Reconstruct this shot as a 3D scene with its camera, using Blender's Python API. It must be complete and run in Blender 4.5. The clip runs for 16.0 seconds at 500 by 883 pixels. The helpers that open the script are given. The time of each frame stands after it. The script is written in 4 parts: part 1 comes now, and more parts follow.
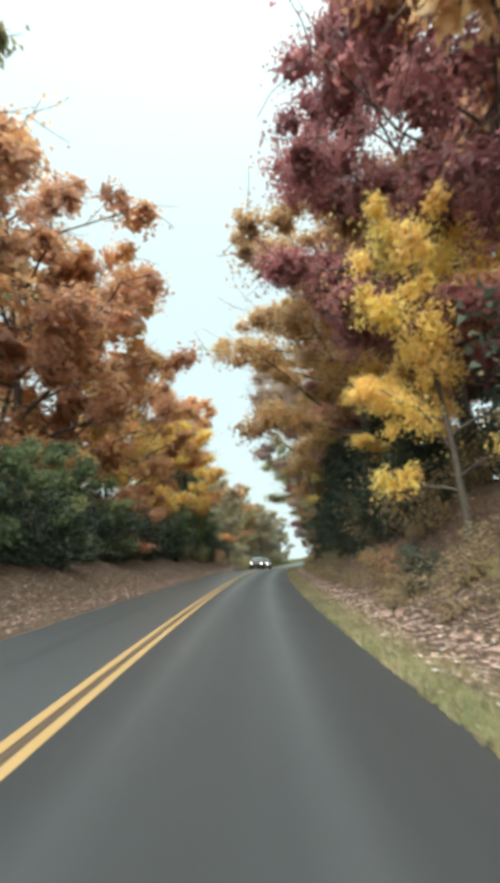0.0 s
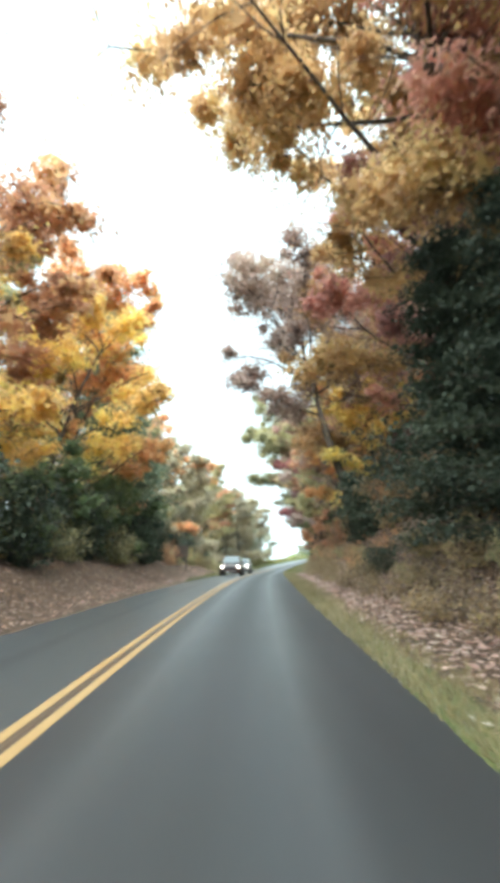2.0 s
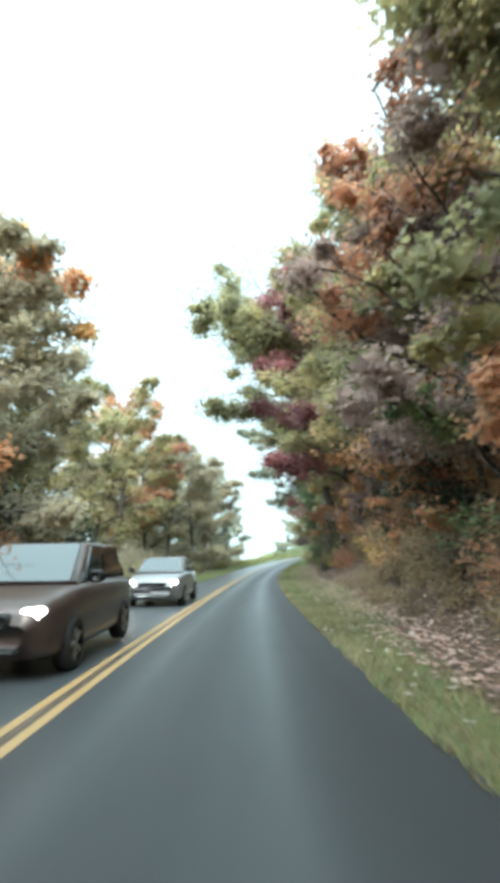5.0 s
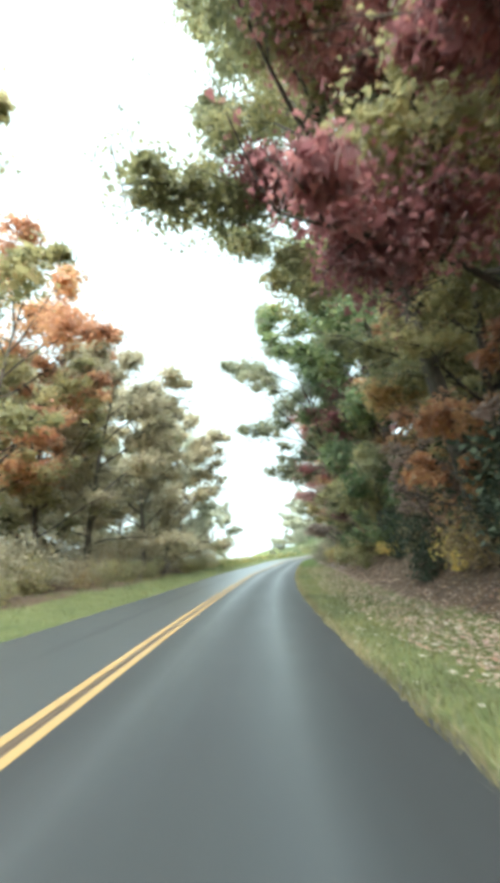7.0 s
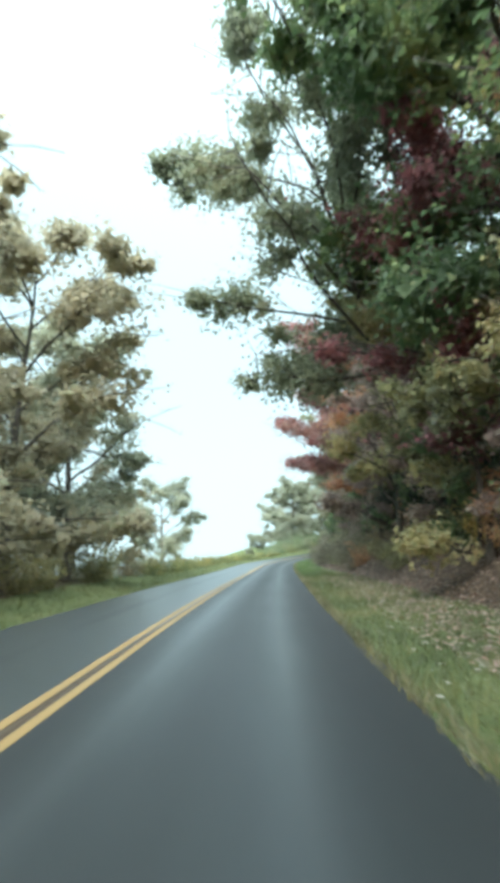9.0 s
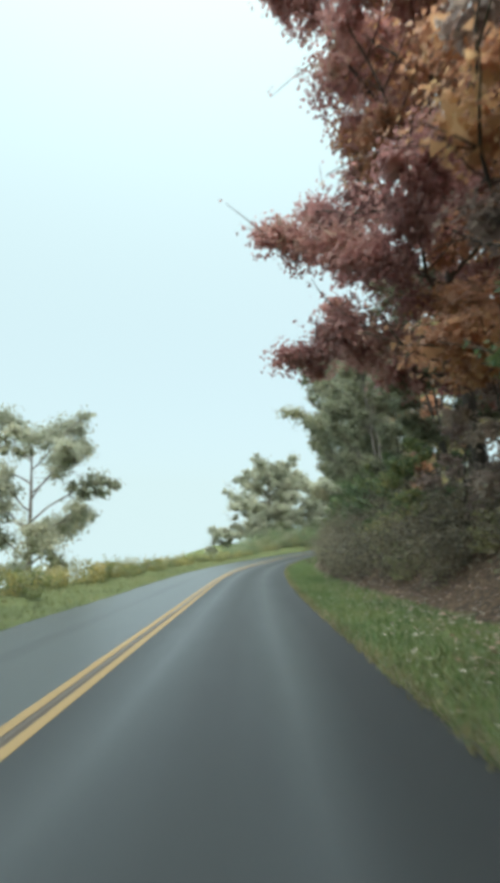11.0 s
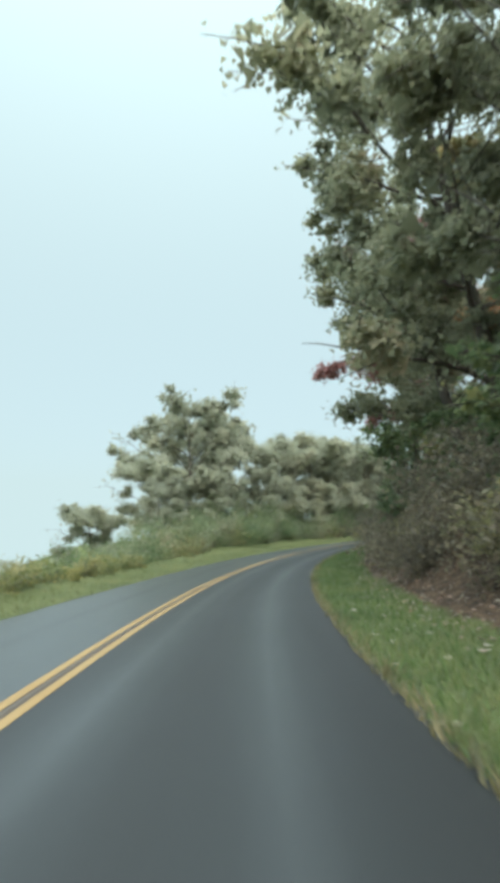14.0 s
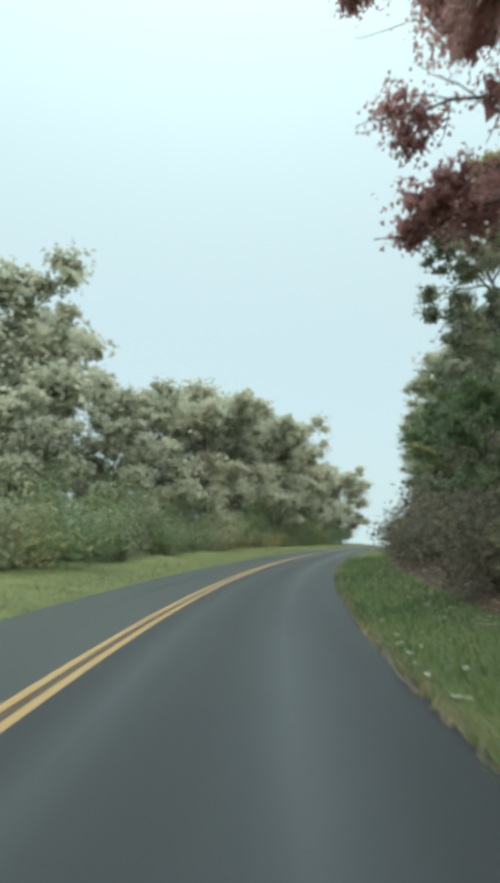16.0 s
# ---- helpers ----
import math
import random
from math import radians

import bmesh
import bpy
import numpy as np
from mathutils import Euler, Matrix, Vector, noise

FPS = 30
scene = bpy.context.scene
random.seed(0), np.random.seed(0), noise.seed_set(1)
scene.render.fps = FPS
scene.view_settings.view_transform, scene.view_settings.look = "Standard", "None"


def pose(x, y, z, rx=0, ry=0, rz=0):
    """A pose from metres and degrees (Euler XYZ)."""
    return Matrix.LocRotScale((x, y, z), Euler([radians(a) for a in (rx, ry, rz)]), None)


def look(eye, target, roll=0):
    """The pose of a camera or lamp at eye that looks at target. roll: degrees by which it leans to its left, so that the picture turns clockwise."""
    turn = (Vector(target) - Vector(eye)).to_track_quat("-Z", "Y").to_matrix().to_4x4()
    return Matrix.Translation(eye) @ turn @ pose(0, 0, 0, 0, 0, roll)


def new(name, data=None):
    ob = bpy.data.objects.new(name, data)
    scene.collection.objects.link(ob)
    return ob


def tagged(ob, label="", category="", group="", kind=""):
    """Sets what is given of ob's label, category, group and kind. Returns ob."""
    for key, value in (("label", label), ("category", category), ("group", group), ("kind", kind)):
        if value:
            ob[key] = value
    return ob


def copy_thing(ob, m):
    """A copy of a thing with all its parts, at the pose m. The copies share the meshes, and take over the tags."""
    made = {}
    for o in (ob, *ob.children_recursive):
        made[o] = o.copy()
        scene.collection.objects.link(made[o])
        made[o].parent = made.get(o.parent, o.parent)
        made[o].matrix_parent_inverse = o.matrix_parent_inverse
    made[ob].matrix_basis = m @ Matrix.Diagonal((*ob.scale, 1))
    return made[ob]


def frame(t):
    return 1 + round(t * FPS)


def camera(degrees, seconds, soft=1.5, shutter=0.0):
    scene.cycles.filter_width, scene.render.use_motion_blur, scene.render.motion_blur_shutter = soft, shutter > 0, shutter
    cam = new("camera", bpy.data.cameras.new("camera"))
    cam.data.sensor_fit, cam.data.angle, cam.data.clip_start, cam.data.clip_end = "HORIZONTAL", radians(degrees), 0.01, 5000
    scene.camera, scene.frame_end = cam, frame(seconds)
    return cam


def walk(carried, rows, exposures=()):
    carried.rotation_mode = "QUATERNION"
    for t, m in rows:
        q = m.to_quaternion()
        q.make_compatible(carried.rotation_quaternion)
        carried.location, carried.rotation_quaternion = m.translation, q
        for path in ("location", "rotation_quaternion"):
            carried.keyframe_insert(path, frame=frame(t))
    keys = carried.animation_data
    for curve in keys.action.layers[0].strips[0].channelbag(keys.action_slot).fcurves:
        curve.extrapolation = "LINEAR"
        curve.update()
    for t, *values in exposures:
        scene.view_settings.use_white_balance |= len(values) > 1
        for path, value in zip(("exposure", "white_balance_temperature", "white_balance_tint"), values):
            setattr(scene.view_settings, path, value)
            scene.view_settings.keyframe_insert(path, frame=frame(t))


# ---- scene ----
cam = camera(50.0, 16.0, soft=6.0, shutter=0.2)
ROWS = [
    (0.0, pose(1.625, 0.000, 1.250, 101.98, 1.21, -0.36)),
    (0.5, pose(1.754, 6.481, 1.227, 101.97, 1.43, -1.01)),
    (1.0, pose(1.893, 12.958, 1.190, 102.04, 1.80, -1.86)),
    (1.5, pose(2.083, 19.435, 1.162, 101.94, 1.33, -2.39)),
    (2.0, pose(2.316, 25.912, 1.142, 101.88, 0.90, -2.76)),
    (2.5, pose(2.601, 32.387, 1.123, 101.51, 0.56, -3.10)),
    (3.0, pose(3.020, 38.854, 1.102, 101.37, 0.84, -4.02)),
    (3.5, pose(3.542, 45.317, 1.063, 101.68, 1.02, -5.29)),
    (4.0, pose(4.187, 51.777, 1.000, 102.15, 1.29, -6.74)),
    (4.5, pose(4.742, 58.249, 0.910, 101.97, 1.03, -6.28)),
    (5.0, pose(5.316, 64.714, 0.794, 101.80, 0.77, -5.97)),
    (5.5, pose(5.938, 71.167, 0.660, 101.62, 0.51, -5.92)),
    (6.0, pose(6.632, 77.608, 0.527, 101.45, 0.25, -6.01)),
    (6.5, pose(7.402, 84.041, 0.397, 101.27, -0.01, -6.09)),
    (7.0, pose(8.224, 90.472, 0.279, 101.88, 0.65, -6.81)),
    (7.5, pose(9.132, 96.895, 0.174, 102.25, 0.98, -8.10)),
    (8.0, pose(10.195, 103.287, 0.091, 101.56, 1.04, -8.60)),
    (8.5, pose(11.143, 109.691, 0.033, 101.05, 0.45, -8.96)),
    (9.0, pose(12.261, 116.063, 0.015, 102.01, 0.19, -9.30)),
    (9.5, pose(13.448, 122.425, 0.046, 101.99, 0.19, -10.43)),
    (10.0, pose(14.723, 128.777, 0.093, 101.98, 0.19, -11.37)),
    (10.5, pose(16.063, 135.123, 0.118, 101.96, 0.19, -12.06)),
    (11.0, pose(17.437, 141.471, 0.127, 101.94, 0.19, -12.51)),
    (11.5, pose(18.825, 147.819, 0.133, 101.92, 0.19, -12.82)),
    (12.0, pose(20.285, 154.147, 0.143, 102.18, 0.03, -13.06)),
    (12.5, pose(21.781, 160.452, 0.191, 101.94, 0.89, -14.51)),
    (13.0, pose(23.449, 166.694, 0.282, 101.86, 0.98, -16.17)),
    (13.5, pose(25.221, 172.885, 0.381, 101.94, 0.91, -18.29)),
    (14.0, pose(27.224, 178.990, 0.479, 102.01, 0.85, -20.84)),
    (14.5, pose(29.506, 184.984, 0.601, 102.37, 0.62, -23.21)),
    (15.0, pose(32.007, 190.879, 0.768, 102.75, 0.19, -25.67)),
    (15.5, pose(34.900, 196.575, 0.985, 102.96, 0.24, -28.83)),
    (16.0, pose(38.119, 202.079, 1.256, 102.97, 0.94, -33.34)),
]
EXPOSURES = [
    (0.0, 0.25, 6500, 9), (1.0, 0.62, 6350, 9), (1.6, 1.0, 6200, 9), (2.4, 1.12, 5950, 7), (3.0, 1.1, 5800, 6), (3.7, 1.0, 5750, 5), (4.2, 0.88, 5700, 4),
    (6.4, 0.95, 6200, 7), (7.2, 1.12, 6250, 7), (7.8, 1.08, 5950, 4), (8.4, 0.92, 5800, 2), (9.2, 0.5, 5850, 3), (11.3, 0.04, 6250, 7), (12.5, -0.06, 6200, 7), (16.0, -0.06, 6200, 7),
]

walk(cam, ROWS, EXPOSURES)

# ---- light: a bright overcast morning ----
world = bpy.data.worlds.new("overcast_sky")
scene.world = world
world.use_nodes = True
wn, wl = world.node_tree.nodes, world.node_tree.links
wn.clear()
sky = wn.new("ShaderNodeTexSky")
sky.sky_type = "NISHITA"
sky.sun_disc = False
sky.sun_elevation, sky.sun_rotation = radians(38), radians(200)
sky.air_density, sky.dust_density, sky.ozone_density = 1.0, 6.0, 1.0
sky_bg = wn.new("ShaderNodeBackground")
sky_bg.inputs["Strength"].default_value = 0.05
wl.new(sky.outputs["Color"], sky_bg.inputs["Color"])
cloud_bg = wn.new("ShaderNodeBackground")
cloud_bg.inputs["Color"].default_value = (0.81, 0.985, 0.95, 1)
# cloud cover: brighter overhead than near the horizon
toward = wn.new("ShaderNodeTexCoord")
toward_xyz = wn.new("ShaderNodeSeparateXYZ")
wl.new(toward.outputs["Generated"], toward_xyz.inputs[0])
climb = wn.new("ShaderNodeMapRange")
climb.inputs["From Min"].default_value, climb.inputs["From Max"].default_value = 0.0, 1.0
climb.inputs["To Min"].default_value, climb.inputs["To Max"].default_value = 0.74, 1.75
height = wn.new("ShaderNodeMath")
height.operation = "MULTIPLY"
wl.new(toward_xyz.outputs["Z"], height.inputs[0])
wl.new(toward_xyz.outputs["Z"], height.inputs[1])
steep = wn.new("ShaderNodeMath")
steep.operation = "POWER"
steep.inputs[1].default_value = 2.0
wl.new(height.outputs[0], steep.inputs[0])
wl.new(steep.outputs[0], climb.inputs["Value"])
# the hazy sky goes on level below the horizon
level = wn.new("ShaderNodeVectorMath")
level.operation = "MAXIMUM"
level.inputs[1].default_value = (-1, -1, 0.13)
wl.new(toward.outputs["Generated"], level.inputs[0])
wl.new(level.outputs[0], sky.inputs["Vector"])
wl.new(climb.outputs[0], cloud_bg.inputs["Strength"])
sky_add = wn.new("ShaderNodeAddShader")
wl.new(sky_bg.outputs[0], sky_add.inputs[0])
wl.new(cloud_bg.outputs[0], sky_add.inputs[1])
sky_out = wn.new("ShaderNodeOutputWorld")
wl.new(sky_add.outputs[0], sky_out.inputs["Surface"])

sun_data = bpy.data.lights.new("sun", "SUN")
sun_data.energy, sun_data.angle, sun_data.color = 4.8, radians(60), (1.0, 0.97, 0.93)
sun = new("sun", sun_data)
sun.matrix_world = look((0, 0, 60), (3, 14, 40))


# ---- materials ----
def material(name):
    m = bpy.data.materials.new(name)
    m.use_nodes = True
    nt = m.node_tree
    nt.nodes.clear()
    out = nt.nodes.new("ShaderNodeOutputMaterial")
    bsdf = nt.nodes.new("ShaderNodeBsdfPrincipled")
    nt.links.new(bsdf.outputs[0], out.inputs["Surface"])
    return m, nt, bsdf, out


def ramp(nt, fac, stops):
    r = nt.nodes.new("ShaderNodeValToRGB")
    els = r.color_ramp.elements
    while len(els) < len(stops):
        els.new(0.5)
    for e, (p, c) in zip(els, stops):
        e.position, e.color = p, (*c, 1)
    nt.links.new(fac, r.inputs["Fac"])
    return r.outputs["Color"]


def noise_tex(nt, scale, detail=4.0, rough=0.6, coords=None):
    n = nt.nodes.new("ShaderNodeTexNoise")
    n.inputs["Scale"].default_value, n.inputs["Detail"].default_value, n.inputs["Roughness"].default_value = scale, detail, rough
    if coords is None:
        coords = nt.nodes.new("ShaderNodeNewGeometry").outputs["Position"]
    nt.links.new(coords, n.inputs["Vector"])
    return n.outputs["Fac"]


def maths(nt, op, a, b=None, c=None):
    n = nt.nodes.new("ShaderNodeMath")
    n.operation = op
    for i, v in enumerate((a, b, c)):
        if v is None:
            continue
        if isinstance(v, (int, float)):
            n.inputs[i].default_value = v
        else:
            nt.links.new(v, n.inputs[i])
    return n.outputs[0]


def blend(nt, fac, a, b, kind="MIX"):
    n = nt.nodes.new("ShaderNodeMix")
    n.data_type, n.blend_type = "RGBA", kind
    for sock, v in ((n.inputs[0], fac), (n.inputs[6], a), (n.inputs[7], b)):
        if isinstance(v, (int, float)):
            sock.default_value = v
        elif isinstance(v, tuple):
            sock.default_value = (*v, 1)
        else:
            nt.links.new(v, sock)
    return n.outputs[2]


def bump(nt, bsdf, height, strength, distance):
    b = nt.nodes.new("ShaderNodeBump")
    b.inputs["Strength"].default_value, b.inputs["Distance"].default_value = strength, distance
    nt.links.new(height, b.inputs["Height"])
    nt.links.new(b.outputs[0], bsdf.inputs["Normal"])


def leaf_material(name, stops, rough=0.5, thin=0.5, patch=0.3, haze_sheen=0.6):
    """Leaves that let some light through; colour varies leaf by leaf and bough by bough."""
    m, nt, bsdf, out = material(name)
    geo = nt.nodes.new("ShaderNodeNewGeometry")
    info = nt.nodes.new("ShaderNodeObjectInfo")
    big = noise_tex(nt, patch, 2.0, 0.5)
    spread = maths(nt, "MULTIPLY_ADD", geo.outputs["Random Per Island"], 0.45, maths(nt, "MULTIPLY", maths(nt, "SUBTRACT", big, 0.5), 1.5))
    shift = maths(nt, "MULTIPLY_ADD", info.outputs["Random"], 0.2, maths(nt, "ADD", spread, 0.17))
    col = ramp(nt, shift, stops)
    nt.links.new(col, bsdf.inputs["Base Color"])
    bsdf.inputs["Roughness"].default_value = rough
    bsdf.inputs["Specular IOR Level"].default_value = 0.5
    # the fog's pale veil, put on the leaves as white sheen
    bsdf.inputs["Sheen Weight"].default_value = haze_sheen
    bsdf.inputs["Sheen Roughness"].default_value = 0.5
    tr = nt.nodes.new("ShaderNodeBsdfTranslucent")
    lit = nt.nodes.new("ShaderNodeHueSaturation")
    lit.inputs["Saturation"].default_value, lit.inputs["Value"].default_value = 0.9, 1.45
    nt.links.new(col, lit.inputs["Color"])
    nt.links.new(lit.outputs[0], tr.inputs["Color"])
    mix = nt.nodes.new("ShaderNodeMixShader")
    mix.inputs[0].default_value = thin
    nt.links.new(bsdf.outputs[0], mix.inputs[1])
    nt.links.new(tr.outputs[0], mix.inputs[2])
    nt.links.new(mix.outputs[0], out.inputs["Surface"])
    return m


LEAF = {
    "gold": leaf_material("gold_leaves", [(0.0, (0.380, 0.272, 0.110)), (0.35, (0.746, 0.516, 0.149)), (0.7, (0.765, 0.665, 0.189)), (1.0, (0.544, 0.479, 0.166))]),
    "orange": leaf_material("orange_leaves", [(0.0, (0.29, 0.18, 0.09)), (0.35, (0.58, 0.29, 0.125)), (0.65, (0.66, 0.40, 0.16)), (1.0, (0.50, 0.44, 0.17))]),
    "rust": leaf_material("rust_leaves", [(0.0, (0.24, 0.135, 0.085)), (0.4, (0.45, 0.22, 0.115)), (0.7, (0.53, 0.31, 0.14)), (1.0, (0.55, 0.40, 0.17))]),
    "bronze": leaf_material("bronze_leaves", [(0.0, (0.23, 0.15, 0.085)), (0.4, (0.44, 0.28, 0.125)), (0.7, (0.55, 0.38, 0.16)), (1.0, (0.52, 0.43, 0.18))]),
    "wine": leaf_material("wine_red_leaves", [(0.0, (0.15, 0.065, 0.072)), (0.45, (0.30, 0.11, 0.118)), (0.75, (0.42, 0.17, 0.155)), (1.0, (0.40, 0.26, 0.19))]),
    "scarlet": leaf_material("scarlet_leaves", [(0.0, (0.18, 0.095, 0.09)), (0.45, (0.33, 0.155, 0.145)), (0.75, (0.42, 0.22, 0.19)), (1.0, (0.42, 0.30, 0.22))]),
    # tawny leaves lightened and greyed: the fog's paleness is mixed into their colour
    "tawny": leaf_material("haze_pale_tawny_leaves", [(0.0, (0.27, 0.25, 0.17)), (0.5, (0.40, 0.37, 0.25)), (0.8, (0.48, 0.42, 0.27)), (1.0, (0.40, 0.42, 0.27))]),
    "olive": leaf_material("olive_leaves", [(0.0, (0.135, 0.146, 0.081)), (0.4, (0.265, 0.265, 0.125)), (0.75, (0.415, 0.361, 0.156)), (1.0, (0.459, 0.340, 0.167))]),
    "moss": leaf_material("dull_green_leaves", [(0.0, (0.15, 0.17, 0.11)), (0.45, (0.25, 0.27, 0.17)), (0.8, (0.33, 0.33, 0.20)), (1.0, (0.40, 0.34, 0.22))]),
    "green": leaf_material("green_leaves", [(0.0, (0.068, 0.121, 0.054)), (0.5, (0.135, 0.203, 0.081)), (0.8, (0.230, 0.270, 0.095)), (1.0, (0.378, 0.324, 0.108))]),
    # haze is put into this leaf colour: paled for trees standing in fog
    "hazed_sage": leaf_material("haze_pale_green_leaves", [(0.0, (0.23, 0.25, 0.18)), (0.5, (0.34, 0.36, 0.26)), (1.0, (0.43, 0.42, 0.29))]),
    "mauve": leaf_material("dusky_pink_leaves", [(0.0, (0.19, 0.14, 0.125)), (0.5, (0.32, 0.235, 0.20)), (1.0, (0.42, 0.34, 0.25))]),
    "pink": leaf_material("rose_leaves", [(0.0, (0.34, 0.16, 0.13)), (0.45, (0.52, 0.25, 0.20)), (0.75, (0.58, 0.32, 0.23)), (1.0, (0.55, 0.42, 0.24))]),
    "evergreen": leaf_material("evergreen_leaves", [(0.0, (0.025, 0.04, 0.028)), (0.6, (0.045, 0.07, 0.045)), (1.0, (0.075, 0.10, 0.055))], rough=0.7, thin=0.12, haze_sheen=0.0),
    "needle": leaf_material("pine_needles", [(0.0, (0.11, 0.16, 0.10)), (0.6, (0.19, 0.25, 0.15)), (1.0, (0.28, 0.31, 0.18))], thin=0.3, haze_sheen=0.3),
    "bush": leaf_material("autumn_shrub_leaves", [(0.0, (0.129, 0.102, 0.070)), (0.4, (0.257, 0.203, 0.106)), (0.7, (0.358, 0.271, 0.131)), (1.0, (0.319, 0.330, 0.135))], patch=0.8),
    "bramble": leaf_material("bramble_leaves", [(0.0, (0.075, 0.068, 0.052)), (0.4, (0.15, 0.135, 0.09)), (0.75, (0.23, 0.195, 0.13)), (1.0, (0.25, 0.25, 0.13))], patch=0.8, haze_sheen=0.5),
    "flower": leaf_material("goldenrod", [(0.0, (0.08, 0.11, 0.035)), (0.45, (0.17, 0.20, 0.06)), (0.75, (0.34, 0.29, 0.085)), (1.0, (0.46, 0.36, 0.12))], patch=1.2),
}


def bark_material(name, dark, light):
    m, nt, bsdf, out = material(name)
    co = nt.nodes.new("ShaderNodeTexCoord").outputs["Object"]
    mp = nt.nodes.new("ShaderNodeMapping")
    mp.inputs["Scale"].default_value = (9, 9, 1.6)
    nt.links.new(co, mp.inputs["Vector"])
    f = noise_tex(nt, 2.0, 6.0, 0.65, mp.outputs[0])
    moss = noise_tex(nt, 0.9, 3.0)
    col = ramp(nt, f, [(0.3, dark), (0.7, light)])
    col = blend(nt, maths(nt, "MULTIPLY", ramp(nt, moss, [(0.5, (0, 0, 0)), (0.75, (1, 1, 1))]), 0.4), col, (0.12, 0.14, 0.09))
    nt.links.new(col, bsdf.inputs["Base Color"])
    bsdf.inputs["Roughness"].default_value = 0.85
    bump(nt, bsdf, f, 0.8, 0.03)
    return m


BARK = bark_material("bark", (0.035, 0.028, 0.024), (0.13, 0.11, 0.09))
PALE_BARK = bark_material("pale_bark", (0.07, 0.06, 0.055), (0.24, 0.22, 0.19))

# asphalt: u across the road, v along it
ASPHALT, nt, bsdf, _ = material("asphalt")
uv = nt.nodes.new("ShaderNodeUVMap").outputs[0]
sep = nt.nodes.new("ShaderNodeSeparateXYZ")
nt.links.new(uv, sep.inputs[0])
mp = nt.nodes.new("ShaderNodeMapping")
mp.inputs["Scale"].default_value = (1.6, 0.09, 1)
nt.links.new(uv, mp.inputs["Vector"])
streak = noise_tex(nt, 1.0, 4.0, 0.6, mp.outputs[0])
grit = noise_tex(nt, 70.0, 3.0, 0.7, uv)
stain = noise_tex(nt, 0.35, 4.0, 0.6, uv)
lane = maths(nt, "ABSOLUTE", maths(nt, "SUBTRACT", maths(nt, "ABSOLUTE", sep.outputs["X"]), 1.36))
wheel = maths(nt, "SMOOTH_MIN", maths(nt, "ABSOLUTE", maths(nt, "SUBTRACT", lane, 0.7)), 0.6, 0.2)
polish = maths(nt, "SUBTRACT", 1.0, maths(nt, "DIVIDE", wheel, 0.6))
# far lane lighter: light of the open sky put into the asphalt's colour
far_lane_skylight = maths(nt, "MULTIPLY", maths(nt, "LESS_THAN", sep.outputs["X"], 0.0), 0.6)
val = maths(nt, "ADD", far_lane_skylight, maths(nt, "MULTIPLY_ADD", polish, 0.5, maths(nt, "MULTIPLY_ADD", streak, 0.32, maths(nt, "MULTIPLY", stain, 0.15))))
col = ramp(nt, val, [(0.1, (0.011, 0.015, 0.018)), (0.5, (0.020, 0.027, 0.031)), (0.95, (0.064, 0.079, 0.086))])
col = blend(nt, maths(nt, "MULTIPLY", grit, 0.5), col, blend(nt, grit, (0.02, 0.02, 0.02), (0.16, 0.16, 0.16)))
seam = ramp(nt, maths(nt, "ABSOLUTE", sep.outputs["X"]), [(0.05, (1, 1, 1)), (0.075, (0, 0, 0))])
col = blend(nt, maths(nt, "MULTIPLY", seam, 0.75), col, (0.115, 0.08, 0.05))
nt.links.new(col, bsdf.inputs["Base Color"])
nt.links.new(ramp(nt, val, [(0.1, (0.58,) * 3), (0.9, (0.33,) * 3)]), bsdf.inputs["Roughness"])
bump(nt, bsdf, grit, 0.35, 0.006)

YELLOW, nt, bsdf, _ = material("road_paint")
uv = nt.nodes.new("ShaderNodeUVMap").outputs[0]
wear = noise_tex(nt, 9.0, 6.0, 0.7, uv)
fade = noise_tex(nt, 0.5, 3.0, 0.5, uv)
paint = blend(nt, fade, (0.36, 0.225, 0.075), (0.40, 0.30, 0.15))
col = blend(nt, ramp(nt, wear, [(0.60, (0, 0, 0)), (0.78, (1, 1, 1))]), paint, (0.09, 0.085, 0.07))
nt.links.new(col, bsdf.inputs["Base Color"])
bsdf.inputs["Roughness"].default_value = 0.6
bump(nt, bsdf, wear, 0.3, 0.004)

# soil: grass where the layer is 1, fallen leaves where it is 0
SOIL, nt, bsdf, _ = material("verge_and_forest_floor")
att = nt.nodes.new("ShaderNodeAttribute")
att.attribute_name = "turf"
n1, n2, n3 = noise_tex(nt, 1.1, 5.0), noise_tex(nt, 14.0, 4.0, 0.7), noise_tex(nt, 0.25, 3.0)
vor = nt.nodes.new("ShaderNodeTexVoronoi")
vor.inputs["Scale"].default_value = 11.0
nt.links.new(nt.nodes.new("ShaderNodeNewGeometry").outputs["Position"], vor.inputs["Vector"])
cell = nt.nodes.new("ShaderNodeSeparateColor")
nt.links.new(vor.outputs["Color"], cell.inputs[0])
grass_col = ramp(nt, maths(nt, "MULTIPLY_ADD", n2, 0.5, maths(nt, "MULTIPLY", n1, 0.5)), [(0.3, (0.055, 0.075, 0.025)), (0.5, (0.11, 0.14, 0.045)), (0.7, (0.20, 0.20, 0.08))])
litter_col = ramp(nt, cell.outputs[0], [(0.0, (0.035, 0.026, 0.018)), (0.4, (0.09, 0.06, 0.038)), (0.75, (0.17, 0.105, 0.062)), (1.0, (0.29, 0.20, 0.12))])
litter_col = blend(nt, maths(nt, "MULTIPLY", n1, 0.7), litter_col, (0.07, 0.05, 0.035))
edge = maths(nt, "ADD", att.outputs["Fac"], maths(nt, "MULTIPLY", maths(nt, "SUBTRACT", n1, 0.5), 1.1))
